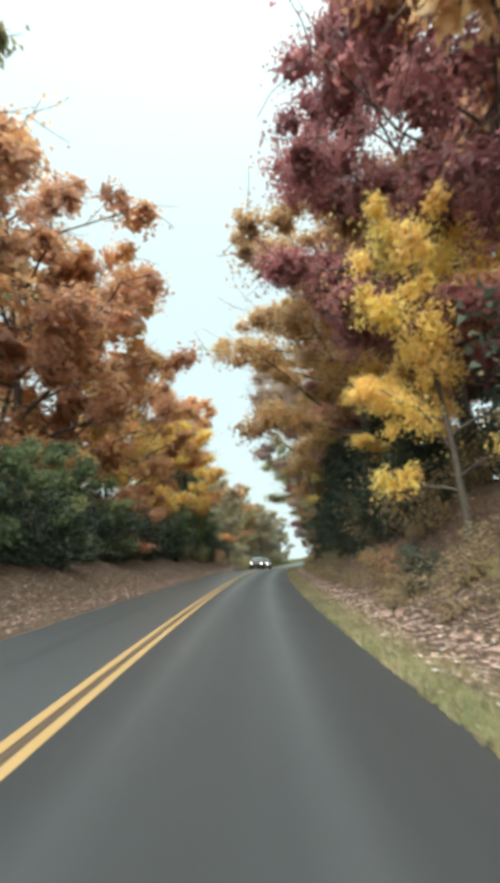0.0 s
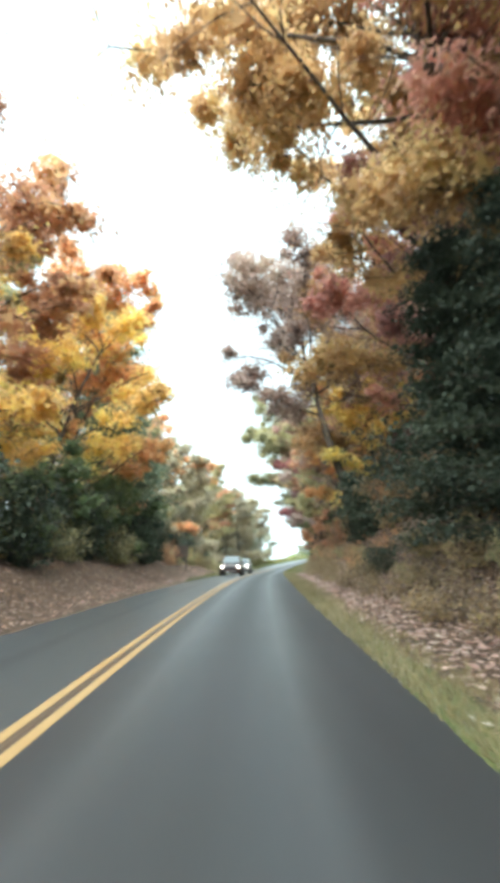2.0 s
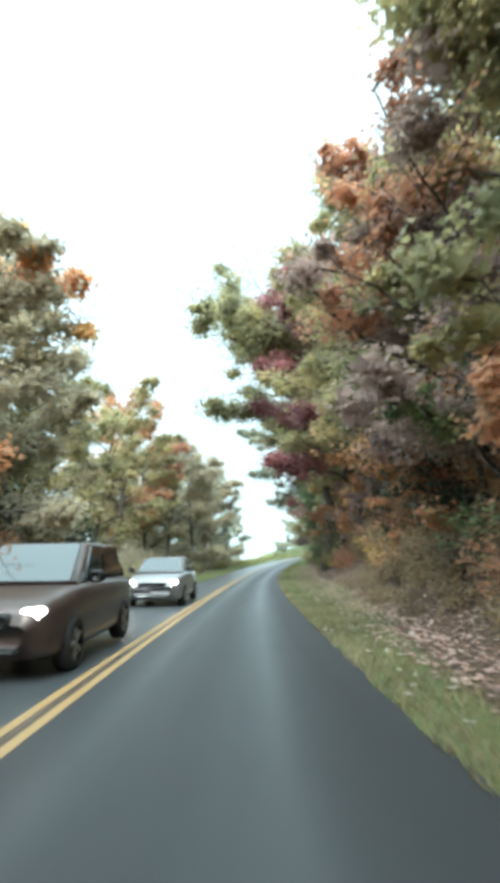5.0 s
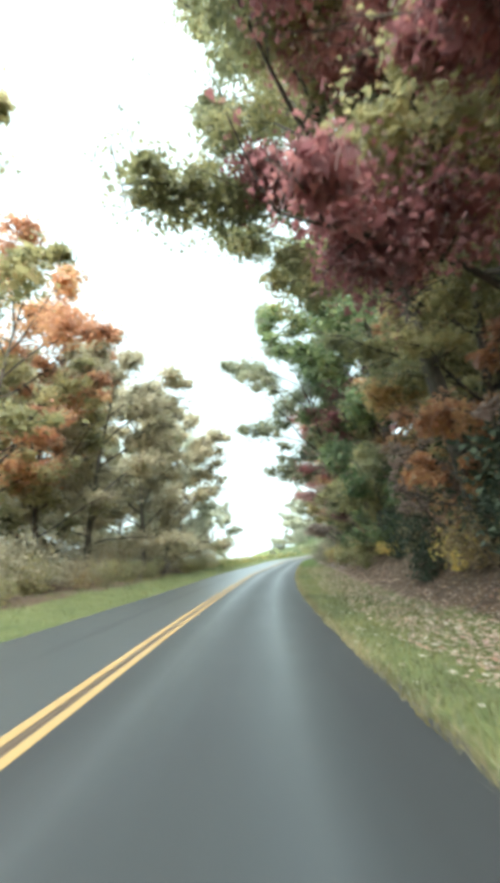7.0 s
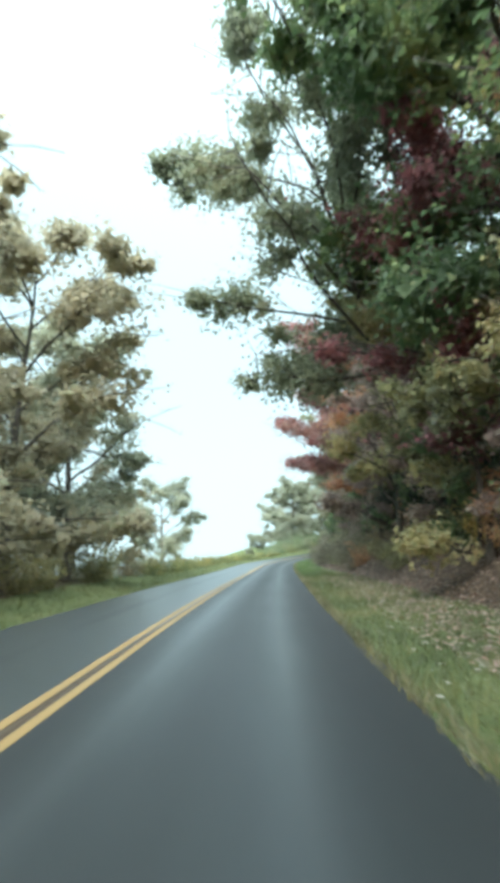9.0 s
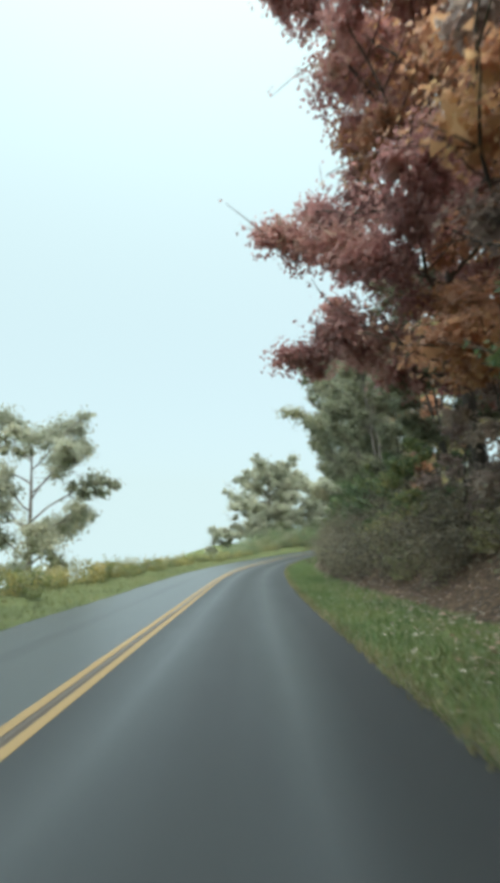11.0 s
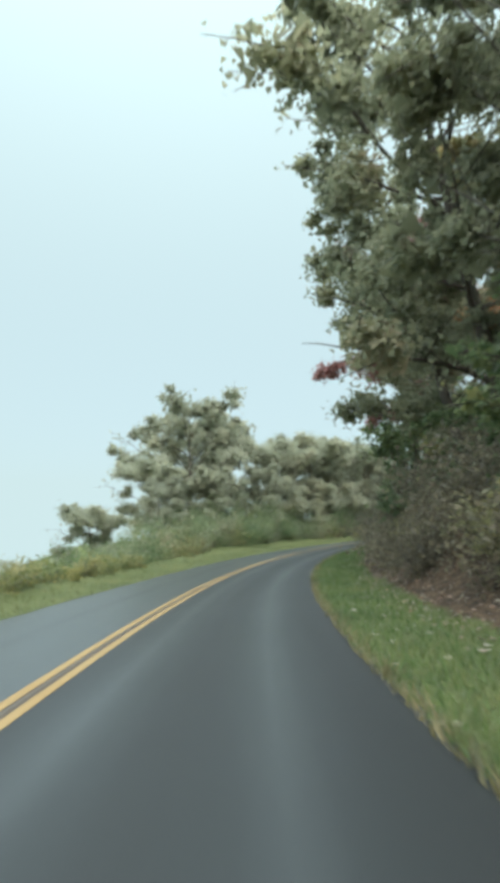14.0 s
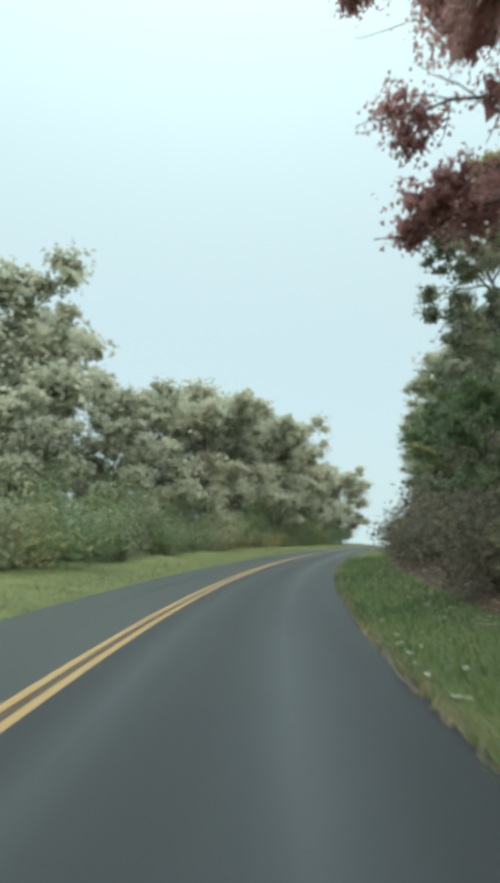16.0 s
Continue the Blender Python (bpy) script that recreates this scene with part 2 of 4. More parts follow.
fac = ramp(nt, edge, [(0.35, (0, 0, 0)), (0.65, (1, 1, 1))])
nt.links.new(blend(nt, fac, litter_col, grass_col), bsdf.inputs["Base Color"])
bsdf.inputs["Roughness"].default_value = 0.9
bump(nt, bsdf, maths(nt, "ADD", n2, vor.outputs["Distance"]), 0.9, 0.05)

DRY_BLADES = leaf_material("dry_grass_blades", [(0.0, (0.11, 0.10, 0.04)), (0.5, (0.22, 0.20, 0.085)), (0.8, (0.32, 0.27, 0.14)), (1.0, (0.40, 0.34, 0.20))], rough=0.6, thin=0.3, patch=0.5)
BLADES = leaf_material("grass_blades", [(0.0, (0.05, 0.07, 0.02)), (0.5, (0.125, 0.15, 0.045)), (0.8, (0.22, 0.22, 0.075)), (1.0, (0.33, 0.29, 0.14))], rough=0.6, thin=0.3, patch=0.5)
LUSH = leaf_material("lush_grass_blades", [(0.0, (0.04, 0.075, 0.018)), (0.5, (0.09, 0.165, 0.035)), (0.8, (0.15, 0.21, 0.055)), (1.0, (0.26, 0.26, 0.10))], rough=0.6, thin=0.3, patch=0.5)
FALLEN = leaf_material("fallen_leaves", [(0.0, (0.12, 0.06, 0.045)), (0.35, (0.36, 0.20, 0.15)), (0.65, (0.55, 0.36, 0.28)), (1.0, (0.70, 0.58, 0.48))], rough=0.6, thin=0.1, patch=2.0)
PALE_FALLEN = leaf_material("bleached_leaves", [(0.0, (0.35, 0.30, 0.22)), (1.0, (0.62, 0.58, 0.48))], rough=0.6, thin=0.1)


def plain(name, color, rough=0.5, metal=0.0, coat=0.0):
    m, nt, bsdf, _ = material(name)
    f = noise_tex(nt, 6.0, 4.0)
    dark = tuple(c * 0.85 for c in color)
    nt.links.new(blend(nt, f, dark, color), bsdf.inputs["Base Color"])
    bsdf.inputs["Roughness"].default_value, bsdf.inputs["Metallic"].default_value = rough, metal
    bsdf.inputs["Coat Weight"].default_value = coat
    return m


# ---- the road's line ----
BEND_STEP, BEND = 9.03125, [-1.5, -1.7, -1.9, -1.7, -1.7, -1.9, -0.9, -0.2, -1.3, -1.9, -1.7, -0.9, -1.8, -2.5, -2.4, -1.7, -0.6, -0.0, -0.9, -3.4, -5.7, -7.0, -8.2, -10.3, -11.3, -10.2, -8.5, -6.7, -4.9, -3.1, -1.4, 0.4, 2.2]  # curvature along the road, 1/km
SLOPE_STEP, SLOPE = 14.45000, [0.1, -0.6, -0.3, -0.3, -1.1, -2.1, -2.0, -1.6, -0.8, 0.9, 0.1, 0.1, 1.6, 1.5, 3.0, 4.9, 5.2, 5.2, 4.6, 3.8, 3.0]  # grade, per cent

ROAD_START, DS = -6.0, 0.5
RIGHT_EDGE, LEFT_EDGE = 3.11, -2.47


def road_line():
    n = int(round((BEND_STEP * (len(BEND) - 1)) / DS))
    bend = np.interp(np.arange(n) * DS, np.arange(len(BEND)) * BEND_STEP, BEND) / 1000
    grade = np.interp(np.arange(n) * DS, np.arange(len(SLOPE)) * SLOPE_STEP, SLOPE) / 100
    # straight on behind the start and past the end
    bend = np.concatenate([np.zeros(108), bend, np.full(60, bend[-1])])
    grade = np.concatenate([np.zeros(108), grade, np.full(60, grade[-1])])
    along = ROAD_START - 54 + np.arange(len(bend)) * DS
    head = np.cumsum(bend) * DS
    i0 = int(round(-along[0] / DS))
    head -= head[i0]
    x, y, z = np.cumsum(-np.sin(head)) * DS, np.cumsum(np.cos(head)) * DS, np.cumsum(grade) * DS
    return along, head, x - x[i0], y - y[i0], z - z[i0]


LINE_S, LINE_H, LINE_X, LINE_Y, LINE_Z = road_line()
S_MIN, S_MAX = float(LINE_S[0]), float(LINE_S[-1])


def on_line(s, lat):
    """World x, y and the road's z at s metres along and lat metres to the right of the centre line."""
    h = np.interp(s, LINE_S, LINE_H)
    return (np.interp(s, LINE_S, LINE_X) + lat * np.cos(h), np.interp(s, LINE_S, LINE_Y) + lat * np.sin(h), np.interp(s, LINE_S, LINE_Z))


def smooth(x):
    x = np.clip(x, 0, 1)
    return x * x * (3 - 2 * x)


def wobble(s, lat, size, seed):
    """Cheap smooth relief."""
    a, b = s / size + seed * 7.3, lat / size + seed * 3.1
    return (np.sin(a * 1.7 + np.sin(b * 1.3)) + np.sin(b * 2.1 + np.sin(a * 0.9) * 1.4) + 0.5 * np.sin(a * 4.3 + b * 3.7)) / 2.5


def ground_rise(s, lat):
    """Height of the ground above the road's surface."""
    s, lat = np.asarray(s, float), np.asarray(lat, float)
    # right: verge, then a bank, then the hillside
    r = np.maximum(lat - RIGHT_EDGE, 0)
    verge = np.interp(s, [-60, 40, 70, 90, 140, 165, 180, 300], [1.5, 1.4, 1.7, 2.6, 3.0, 1.9, 1.5, 1.7])
    bank = np.interp(s, [-60, 50, 90, 130, 165, 300], [2.8, 3.0, 1.6, 1.5, 3.2, 3.4])
    b = np.maximum(r - verge, 0)
    up = 0.03 * np.minimum(r, 1.0) + bank * smooth(b / (bank * 1.5)) + 0.22 * np.maximum(b - 1.5, 0) * smooth((b - 1.5) / 6)
    up += wobble(s, lat, 2.3, 1) * 0.14 * smooth(b / 1.5) + wobble(s, lat, 0.7, 2) * 0.03 * smooth(r / 0.5)
    # left: low bank in the wood, flat verge in the clearing, steep fall at the overlook, meadow after it
    q = np.maximum(LEFT_EDGE - lat, 0)
    wood = 1.15 * smooth((q - 0.8) / 3.2) + 0.08 * np.maximum(q - 3, 0) - 0.6 * np.maximum(q - 18, 0)
    flat = 0.12 * smooth((q - 0.5) / 2) - 0.45 * np.maximum(q - 9, 0)
    fall = 0.10 * smooth((q - 0.8) / 1.2) - 0.55 * np.maximum(q - 2.6, 0) * smooth((q - 2.6) / 1.5)
    meadow = 0.05 * np.minimum(q, 14) + 0.25 * smooth((q - 1.5) / 4) - 0.5 * np.maximum(q - 20, 0)
    w1 = smooth((s - 78) / 14)
    w2 = smooth((s - 140) / 14)
    w3 = smooth((s - 206) / 18)
    dn = wood + (flat - wood) * w1
    dn = dn + (fall - dn) * w2
    dn = dn + (meadow - dn) * w3
    dn += wobble(s, lat, 2.1, 3) * 0.10 * smooth((q - 0.8) / 2) + wobble(s, lat, 0.6, 4) * 0.025 * smooth(q / 0.5)
    out = np.where(lat > 0, up, dn)
    inside = (lat < RIGHT_EDGE - 0.05) & (lat > LEFT_EDGE + 0.05)
    return np.where(inside, -0.08, out + 0.015)


def place(s, lat, sink=0.0):
    x, y, z = on_line(s, lat)
    return float(x), float(y), float(z + ground_rise(s, lat) - sink)


# ---- mesh helpers ----
class Shape:
    """Gathers vertices and faces of one mesh."""

    def __init__(self):
        self.v, self.f, self.n = [], [], 0

    def add(self, verts, faces):
        verts = np.asarray(verts, float)
        self.v.append(verts)
        self.f += [[i + self.n for i in f] for f in faces]
        self.n += len(verts)

    def tube(self, pts, radii, sides=6):
        pts = np.asarray(pts, float)
        k = len(pts)
        d = np.gradient(pts, axis=0)
        d /= np.linalg.norm(d, axis=1)[:, None] + 1e-9
        ref = np.where(np.abs(d[:, 2:3]) > 0.9, [[1.0, 0, 0]], [[0, 0, 1.0]])
        a = np.cross(d, ref)
        a /= np.linalg.norm(a, axis=1)[:, None] + 1e-9
        b = np.cross(d, a)
        t = np.arange(sides) * 2 * np.pi / sides
        ring = pts[:, None] + (a[:, None] * np.cos(t)[None, :, None] + b[:, None] * np.sin(t)[None, :, None]) * np.asarray(radii, float)[:, None, None]
        faces = [[i * sides + j, i * sides + (j + 1) % sides, (i + 1) * sides + (j + 1) % sides, (i + 1) * sides + j] for i in range(k - 1) for j in range(sides)]
        faces.append([(k - 1) * sides + j for j in range(sides)])
        self.add(ring.reshape(-1, 3), faces)

    def mesh(self, name, mat, smooth_faces=True):
        me = bpy.data.meshes.new(name)
        me.from_pydata(np.concatenate(self.v).tolist(), [], self.f)
        me.materials.append(mat)
        if smooth_faces:
            me.polygons.foreach_set("use_smooth", np.ones(len(me.polygons), bool))
        me.update()
        return me


def quads_mesh(name, corners, mat):
    """A mesh of loose quads from an array (n, 4, 3)."""
    n = len(corners)
    me = bpy.data.meshes.new(name)
    me.vertices.add(n * 4)
    me.vertices.foreach_set("co", np.ascontiguousarray(corners, dtype=np.float32).ravel())
    me.loops.add(n * 4)
    me.loops.foreach_set("vertex_index", np.arange(n * 4, dtype=np.int32))
    me.polygons.add(n)
    me.polygons.foreach_set("loop_start", np.arange(0, n * 4, 4, dtype=np.int32))
    me.materials.append(mat)
    me.update(calc_edges=True)
    return me


def leaf_quads(rng, centres, length, width, flat=0.5, droop=0.0):
    """Kite-shaped, slightly folded leaves at the given centres."""
    n = len(centres)
    yaw = rng.uniform(0, 2 * np.pi, n)
    tilt = rng.normal(-droop, 0.6, n)
    u = np.c_[np.cos(yaw) * np.cos(tilt), np.sin(yaw) * np.cos(tilt), np.sin(tilt)]
    nor = rng.normal(0, 1, (n, 3)) * (1 - flat) + np.array([0, 0, 1.0]) * flat * 1.6
    v = np.cross(nor, u)
    v /= np.linalg.norm(v, axis=1)[:, None] + 1e-9
    w = np.cross(u, v)
    k = rng.uniform(0.6, 1.25, (n, 1))
    a = centres - u * length * 0.5 * k
    c = centres + u * length * 0.5 * k
    mid = centres - u * length * 0.05 * k - w * length * 0.12
    return np.stack([a, mid + v * width * 0.5 * k, c, mid - v * width * 0.5 * k], axis=1)


def tris_mesh(name, corners, mat):
    """A mesh of loose triangles from an array (n, 3, 3)."""
    n = len(corners)
    me = bpy.data.meshes.new(name)
    me.vertices.add(n * 3)
    me.vertices.foreach_set("co", np.ascontiguousarray(corners, dtype=np.float32).ravel())
    me.loops.add(n * 3)
    me.loops.foreach_set("vertex_index", np.arange(n * 3, dtype=np.int32))
    me.polygons.add(n)
    me.polygons.foreach_set("loop_start", np.arange(0, n * 3, 3, dtype=np.int32))
    me.materials.append(mat)
    me.update(calc_edges=True)
    return me


def leaf_tris(rng, centres, length, width, flat=0.5, droop=0.0):
    """Small three-cornered leaves, hanging a little, at the given centres."""
    q = leaf_quads(rng, centres, length, width, flat, droop)
    skew = rng.uniform(-0.25, 0.25, (len(q), 1))
    base = q[:, 0]
    return np.stack([q[:, 2], base + (q[:, 1] - q[:, 3]) * (0.5 + skew), base - (q[:, 1] - q[:, 3]) * (0.5 - skew)], axis=1)


def ball(rng, n):
    """Points spread evenly in a unit ball."""
    d = rng.normal(0, 1, (n, 3))
    d /= np.linalg.norm(d, axis=1)[:, None] + 1e-9
    return d * rng.uniform(0, 1, (n, 1)) ** 0.52


def part(name, me, parent, label=""):
    ob = new(name, me)
    ob.parent = parent
    return tagged(ob, label)


def ground_mesh():
    lats = np.concatenate([[-70, -52, -40, -31, -25, -20, -16, -13.5, -11.5, -10, -8.8, -7.8], np.arange(-7.0, -2.6, 0.3), [-2.55, -2.40, -1.5, 0, 2, 3.0, 3.18], np.arange(3.4, 8.0, 0.3), [8.4, 9.2, 10.2, 11.5, 13, 15, 18, 22, 27, 33, 40, 48]])
    ss = LINE_S[::1]
    S, L = np.meshgrid(ss, lats, indexing="ij")
    jag = wobble(S, L * 0, 0.45, 5) * 0.06 + wobble(S, L * 0, 2.7, 6) * 0.05
    Lj = np.where((np.abs(L - 3.18) < 0.3) | (np.abs(L + 2.55) < 0.12), L + jag * np.sign(L), L)
    X, Y, Z = on_line(S, Lj)
    up = ground_rise(S, L)
    Z = Z + up
    turf_r = smooth((np.interp(S, [-60, 40, 70, 90, 140, 165, 180, 300], [0.45, 0.45, 0.8, 3.0, 3.2, 2.2, 1.9, 2.2]) - (L - RIGHT_EDGE)) / 0.8 + 0.5)
    turf_l = smooth((np.interp(S, [-60, 55, 75, 90, 140, 160, 200, 300], [-0.3, 0.0, 0.8, 2.2, 2.6, 12, 30, 30]) - (LEFT_EDGE - L)) / 0.8 + 0.5)
    turf = np.where(L > 0, turf_r, turf_l)
    ns, nl = S.shape
    verts = np.stack([X, Y, Z], -1).reshape(-1, 3)
    faces = [[i * nl + j, i * nl + j + 1, (i + 1) * nl + j + 1, (i + 1) * nl + j] for i in range(ns - 1) for j in range(nl - 1)]
    # the sheet goes on to the horizon from its rim
    rim = [j for j in range(nl)] + [i * nl + nl - 1 for i in range(1, ns)] + [(ns - 1) * nl + j for j in range(nl - 2, -1, -1)] + [i * nl for i in range(ns - 2, 0, -1)]
    mid = verts.mean(0)
    last, all_v, turfs = rim, [verts], [turf.ravel()]
    base = len(verts)
    for dist, drop in ((60.0, 45.0), (400.0, 190.0), (2500.0, 900.0)):
        ring = []
        pts = []
        for k, i in enumerate(rim):
            d = verts[i] - mid
            d[2] = 0
            dn = d / (np.linalg.norm(d) + 1e-9)
            p = verts[i] + dn * dist
            p[2] = verts[i][2] - drop
            pts.append(p)
            ring.append(base + k)
        all_v.append(np.array(pts))
        turfs.append(np.zeros(len(pts)))
        m = len(rim)
        faces += [[last[k], ring[k], ring[(k + 1) % m], last[(k + 1) % m]] for k in range(m)]
        last = ring
        base += m
    me = bpy.data.meshes.new("ground")
    me.from_pydata(np.concatenate(all_v).tolist(), [], faces)
    me.materials.append(SOIL)
    me.polygons.foreach_set("use_smooth", np.ones(len(me.polygons), bool))
    a = me.attributes.new("turf", "FLOAT", "POINT")
    a.data.foreach_set("value", np.concatenate(turfs).astype(np.float32))
    me.update()
    return me


def strip(name, lat0, lat1, lift, mat, s0, s1, steps, crown=0.0):
    """A strip laid along the road, with a uv layer in metres."""
    ss = LINE_S[(LINE_S >= s0) & (LINE_S <= s1)]
    lats = np.linspace(lat0, lat1, steps + 1)
    S, L = np.meshgrid(ss, lats, indexing="ij")
    X, Y, Z = on_line(S, L)
    Z = Z + lift - crown * (np.abs(L) / 3) ** 2
    ns, nl = S.shape
    me = bpy.data.meshes.new(name)
    faces = [[i * nl + j, i * nl + j + 1, (i + 1) * nl + j + 1, (i + 1) * nl + j] for i in range(ns - 1) for j in range(nl - 1)]
    me.from_pydata(np.stack([X, Y, Z], -1).reshape(-1, 3).tolist(), [], faces)
    layer = me.uv_layers.new(name="metres")
    idx = np.empty(len(me.loops), np.int32)
    me.loops.foreach_get("vertex_index", idx)
    layer.data.foreach_set("uv", np.stack([L.ravel()[idx], S.ravel()[idx]], -1).astype(np.float32).ravel())
    me.materials.append(mat)
    me.polygons.foreach_set("use_smooth", np.ones(len(me.polygons), bool))
    me.update()
    return new(name, me)


tagged(new("ground", ground_mesh()), "grassy verge and leaf-strewn forest floor beside the road", "ground", kind="structure")
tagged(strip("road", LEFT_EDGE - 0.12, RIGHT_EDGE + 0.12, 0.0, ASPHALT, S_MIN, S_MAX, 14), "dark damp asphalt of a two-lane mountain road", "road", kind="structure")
centre_line = tagged(new("centre_line"), "double yellow centre line painted on the asphalt", "road marking", kind="structure")
for lat in (-0.105, 0.105):
    ob = strip("stripe", lat - 0.052, lat + 0.052, 0.004, YELLOW, S_MIN, S_MAX, 1)
    ob.parent = centre_line


# ---- trees ----
def bent(rng, start, way, length, steps, sag, jitter):
    """Points of a branch that wanders and rises or sags."""
    pts = [np.array(start, float)]
    d = np.array(way, float)
    d /= np.linalg.norm(d)
    for _ in range(steps):
        d = d + rng.normal(0, jitter, 3) + np.array([0, 0, sag])
        d /= np.linalg.norm(d)
        pts.append(pts[-1] + d * length / steps)
    return np.array(pts)


def leaf_fans(rng, centres, out, length, width):
    """Small three-cornered leaves that face outward and upward from their tuft."""
    n = len(centres)
    nor = out * 0.55 + np.array([0, 0, 0.65]) + rng.normal(0, 0.5, (n, 3))
    along = np.cross(nor, rng.normal(0, 1, (n, 3)))
    along /= np.linalg.norm(along, axis=1)[:, None] + 1e-9
    across = np.cross(nor, along)
    across /= np.linalg.norm(across, axis=1)[:, None] + 1e-9
    k = rng.uniform(0.65, 1.25, (n, 1))
    skew = rng.uniform(-0.2, 0.2, (n, 1))
    base = centres - along * length * 0.5 * k
    return np.stack([centres + along * length * 0.5 * k, base + across * width * (0.5 + skew) * k, base - across * width * (0.5 - skew) * k], axis=1)


def tuft_leaves(rng, tips, ends, tufts, leaves, size, puff, stray=0.05, fill=0.14, flat=0.7):
    """Leaves of a crown: shells of small leaves round tufts, large leaves deep inside them, and strays on the outer twigs."""
    chosen = rng.choice(len(tips), min(tufts, len(tips)), replace=False)
    heart = tips[chosen]
    # a lone tuft moves in along its twig towards the next ones
    apart = np.linalg.norm(heart[:, None] - heart[None], axis=2)
    close = np.argsort(apart, axis=1)[:, 1:4]
    lone = np.take_along_axis(apart, close, axis=1)[:, 2] > 1.75 * puff
    heart[lone] += (heart[close[lone]].mean(axis=1) - heart[lone]) * 0.55
    # tufts at the ends of twigs are the smallest
    rad = puff * rng.uniform(0.7, 1.4, len(heart)) * np.where(ends[chosen], 0.72, 1.0)
    n_stray, n_fill = int(leaves * stray), int(leaves * fill)
    n = leaves - n_stray - n_fill
    pick = rng.choice(len(heart), n, p=rad ** 2 / (rad ** 2).sum())
    d = rng.normal(0, 1, (n, 3))
    d[:, 2] += 0.25
    d /= np.linalg.norm(d, axis=1)[:, None] + 1e-9
    # lobes make each tuft's outline uneven
    lobe = 1 + 0.2 * np.sin(d[:, 0] * 4 + pick) + 0.18 * np.sin(d[:, 1] * 5 + pick * 1.7) + 0.12 * np.sin(d[:, 2] * 6 + pick * 0.6)
    r = rad[pick] * lobe * (1.06 - 0.6 * rng.beta(1.2, 1.8, n))
    squash = np.array([1.0, 1.0, flat])
    shell = heart[pick] + d * r[:, None] * squash
    inner = rng.choice(len(heart), n_fill)
    core = heart[inner] + ball(rng, n_fill) * rad[inner][:, None] * 0.62 * squash
    loose = tips[rng.integers(0, len(tips), n_stray)] + ball(rng, n_stray) * puff * 0.4
    spots = np.concatenate([shell, loose, core])
    out = np.concatenate([d, rng.normal(0, 0.6, (n_stray, 3)), rng.normal(0, 0.8, (n_fill, 3))])
    sizes = np.concatenate([np.full(n + n_stray, size), np.full(n_fill, size * 2.7)])[:, None]
    return leaf_fans(rng, spots, out, sizes, sizes * 0.95)


def broadleaf(name, seed, height, spread, base, leaf, leaves, size, bark=BARK, limbs=13, lean=0.0, puff=0.95, stems=1, tufts=110, throw=0.0):
    """A broad-leaved tree: trunk or stems, main limbs with twigs, and a crown of separate leaves in tufts along them."""
    rng = np.random.default_rng(seed)
    tree = new(name)
    tips, ends = [], []
    for st in range(stems):
        off = np.array([0.0, 0, 0]) if stems == 1 else np.array([np.cos(st * 2.4), np.sin(st * 2.4), 0]) * 0.35
        way = np.array([lean, 0, 1.0]) if stems == 1 else np.array([np.cos(st * 2.4) * 0.16 + lean, np.sin(st * 2.4) * 0.16, 1.0])
        trunk = bent(rng, off + (0, 0, -0.4), way, height * 0.86, 12, 0.02, 0.045)
        r0 = 0.012 * height + 0.05 if stems == 1 else 0.007 * height + 0.03
        sh = Shape()
        taper = np.linspace(1, 0.12, 13) ** 1.1
        taper[0] = 1.5
        sh.tube(trunk, r0 * taper, 9)
        part("trunk", sh.mesh("trunk", bark), tree)
        tips += [trunk[11], trunk[12]]
        ends += [False, False]
        count = limbs // stems
        for k in range(count):
            f = base + (0.97 - base) * (k + rng.uniform(0, 0.8)) / count
            i = min(f, 0.999) * 12
            p = trunk[int(i)] + (trunk[min(int(i) + 1, 12)] - trunk[int(i)]) * (i - int(i))
            az = k * 2.399 + rng.uniform(-0.4, 0.4)
            reach = spread * (0.45 + 0.75 * np.sin(np.pi * (0.18 + 0.74 * (f - base) / (1 - base)))) * rng.uniform(0.75, 1.12) * (1 + throw * np.cos(az))
            reach = min(reach, spread * 1.5)
            rise = 0.32 + 0.95 * (f - base) / (1 - base)
            limb = bent(rng, p, (np.cos(az), np.sin(az), rise), reach, 7, -0.012, 0.12)
            ls = Shape()
            lr = r0 * 0.42 * (1 - 0.6 * f)
            ls.tube(limb, np.linspace(lr, 0.022, 8), 5)
            tips.append(limb[2])
            ends.append(False)
            for j in range(3, 8):
                tips.append(limb[j])
                ends.append(j == 7)
                for side in range(1 + j % 2):
                    a2 = az + rng.choice([-1, 1]) * rng.uniform(0.4, 1.3)
                    tw = bent(rng, limb[j], (np.cos(a2), np.sin(a2), rng.uniform(-0.15, 0.5)), reach * rng.uniform(0.22, 0.42), 3, -0.02, 0.16)
                    fork = ls.n
                    ls.tube(tw, np.linspace(max(lr * 0.32, 0.02), 0.01, 4), 3)
                    # the twig's foot grows out of the limb
                    ls.f.append([j * 5, j * 5 + 1, fork])
                    tips += [tw[1], tw[2], tw[3]]
                    ends += [j == 7, j > 5, True]
            part("limb", ls.mesh("limb", bark), tree)
    me = tris_mesh("crown", tuft_leaves(rng, np.array(tips), np.array(ends), tufts, leaves, size, puff), LEAF[leaf])
    part("crown", me, tree)
    return tree


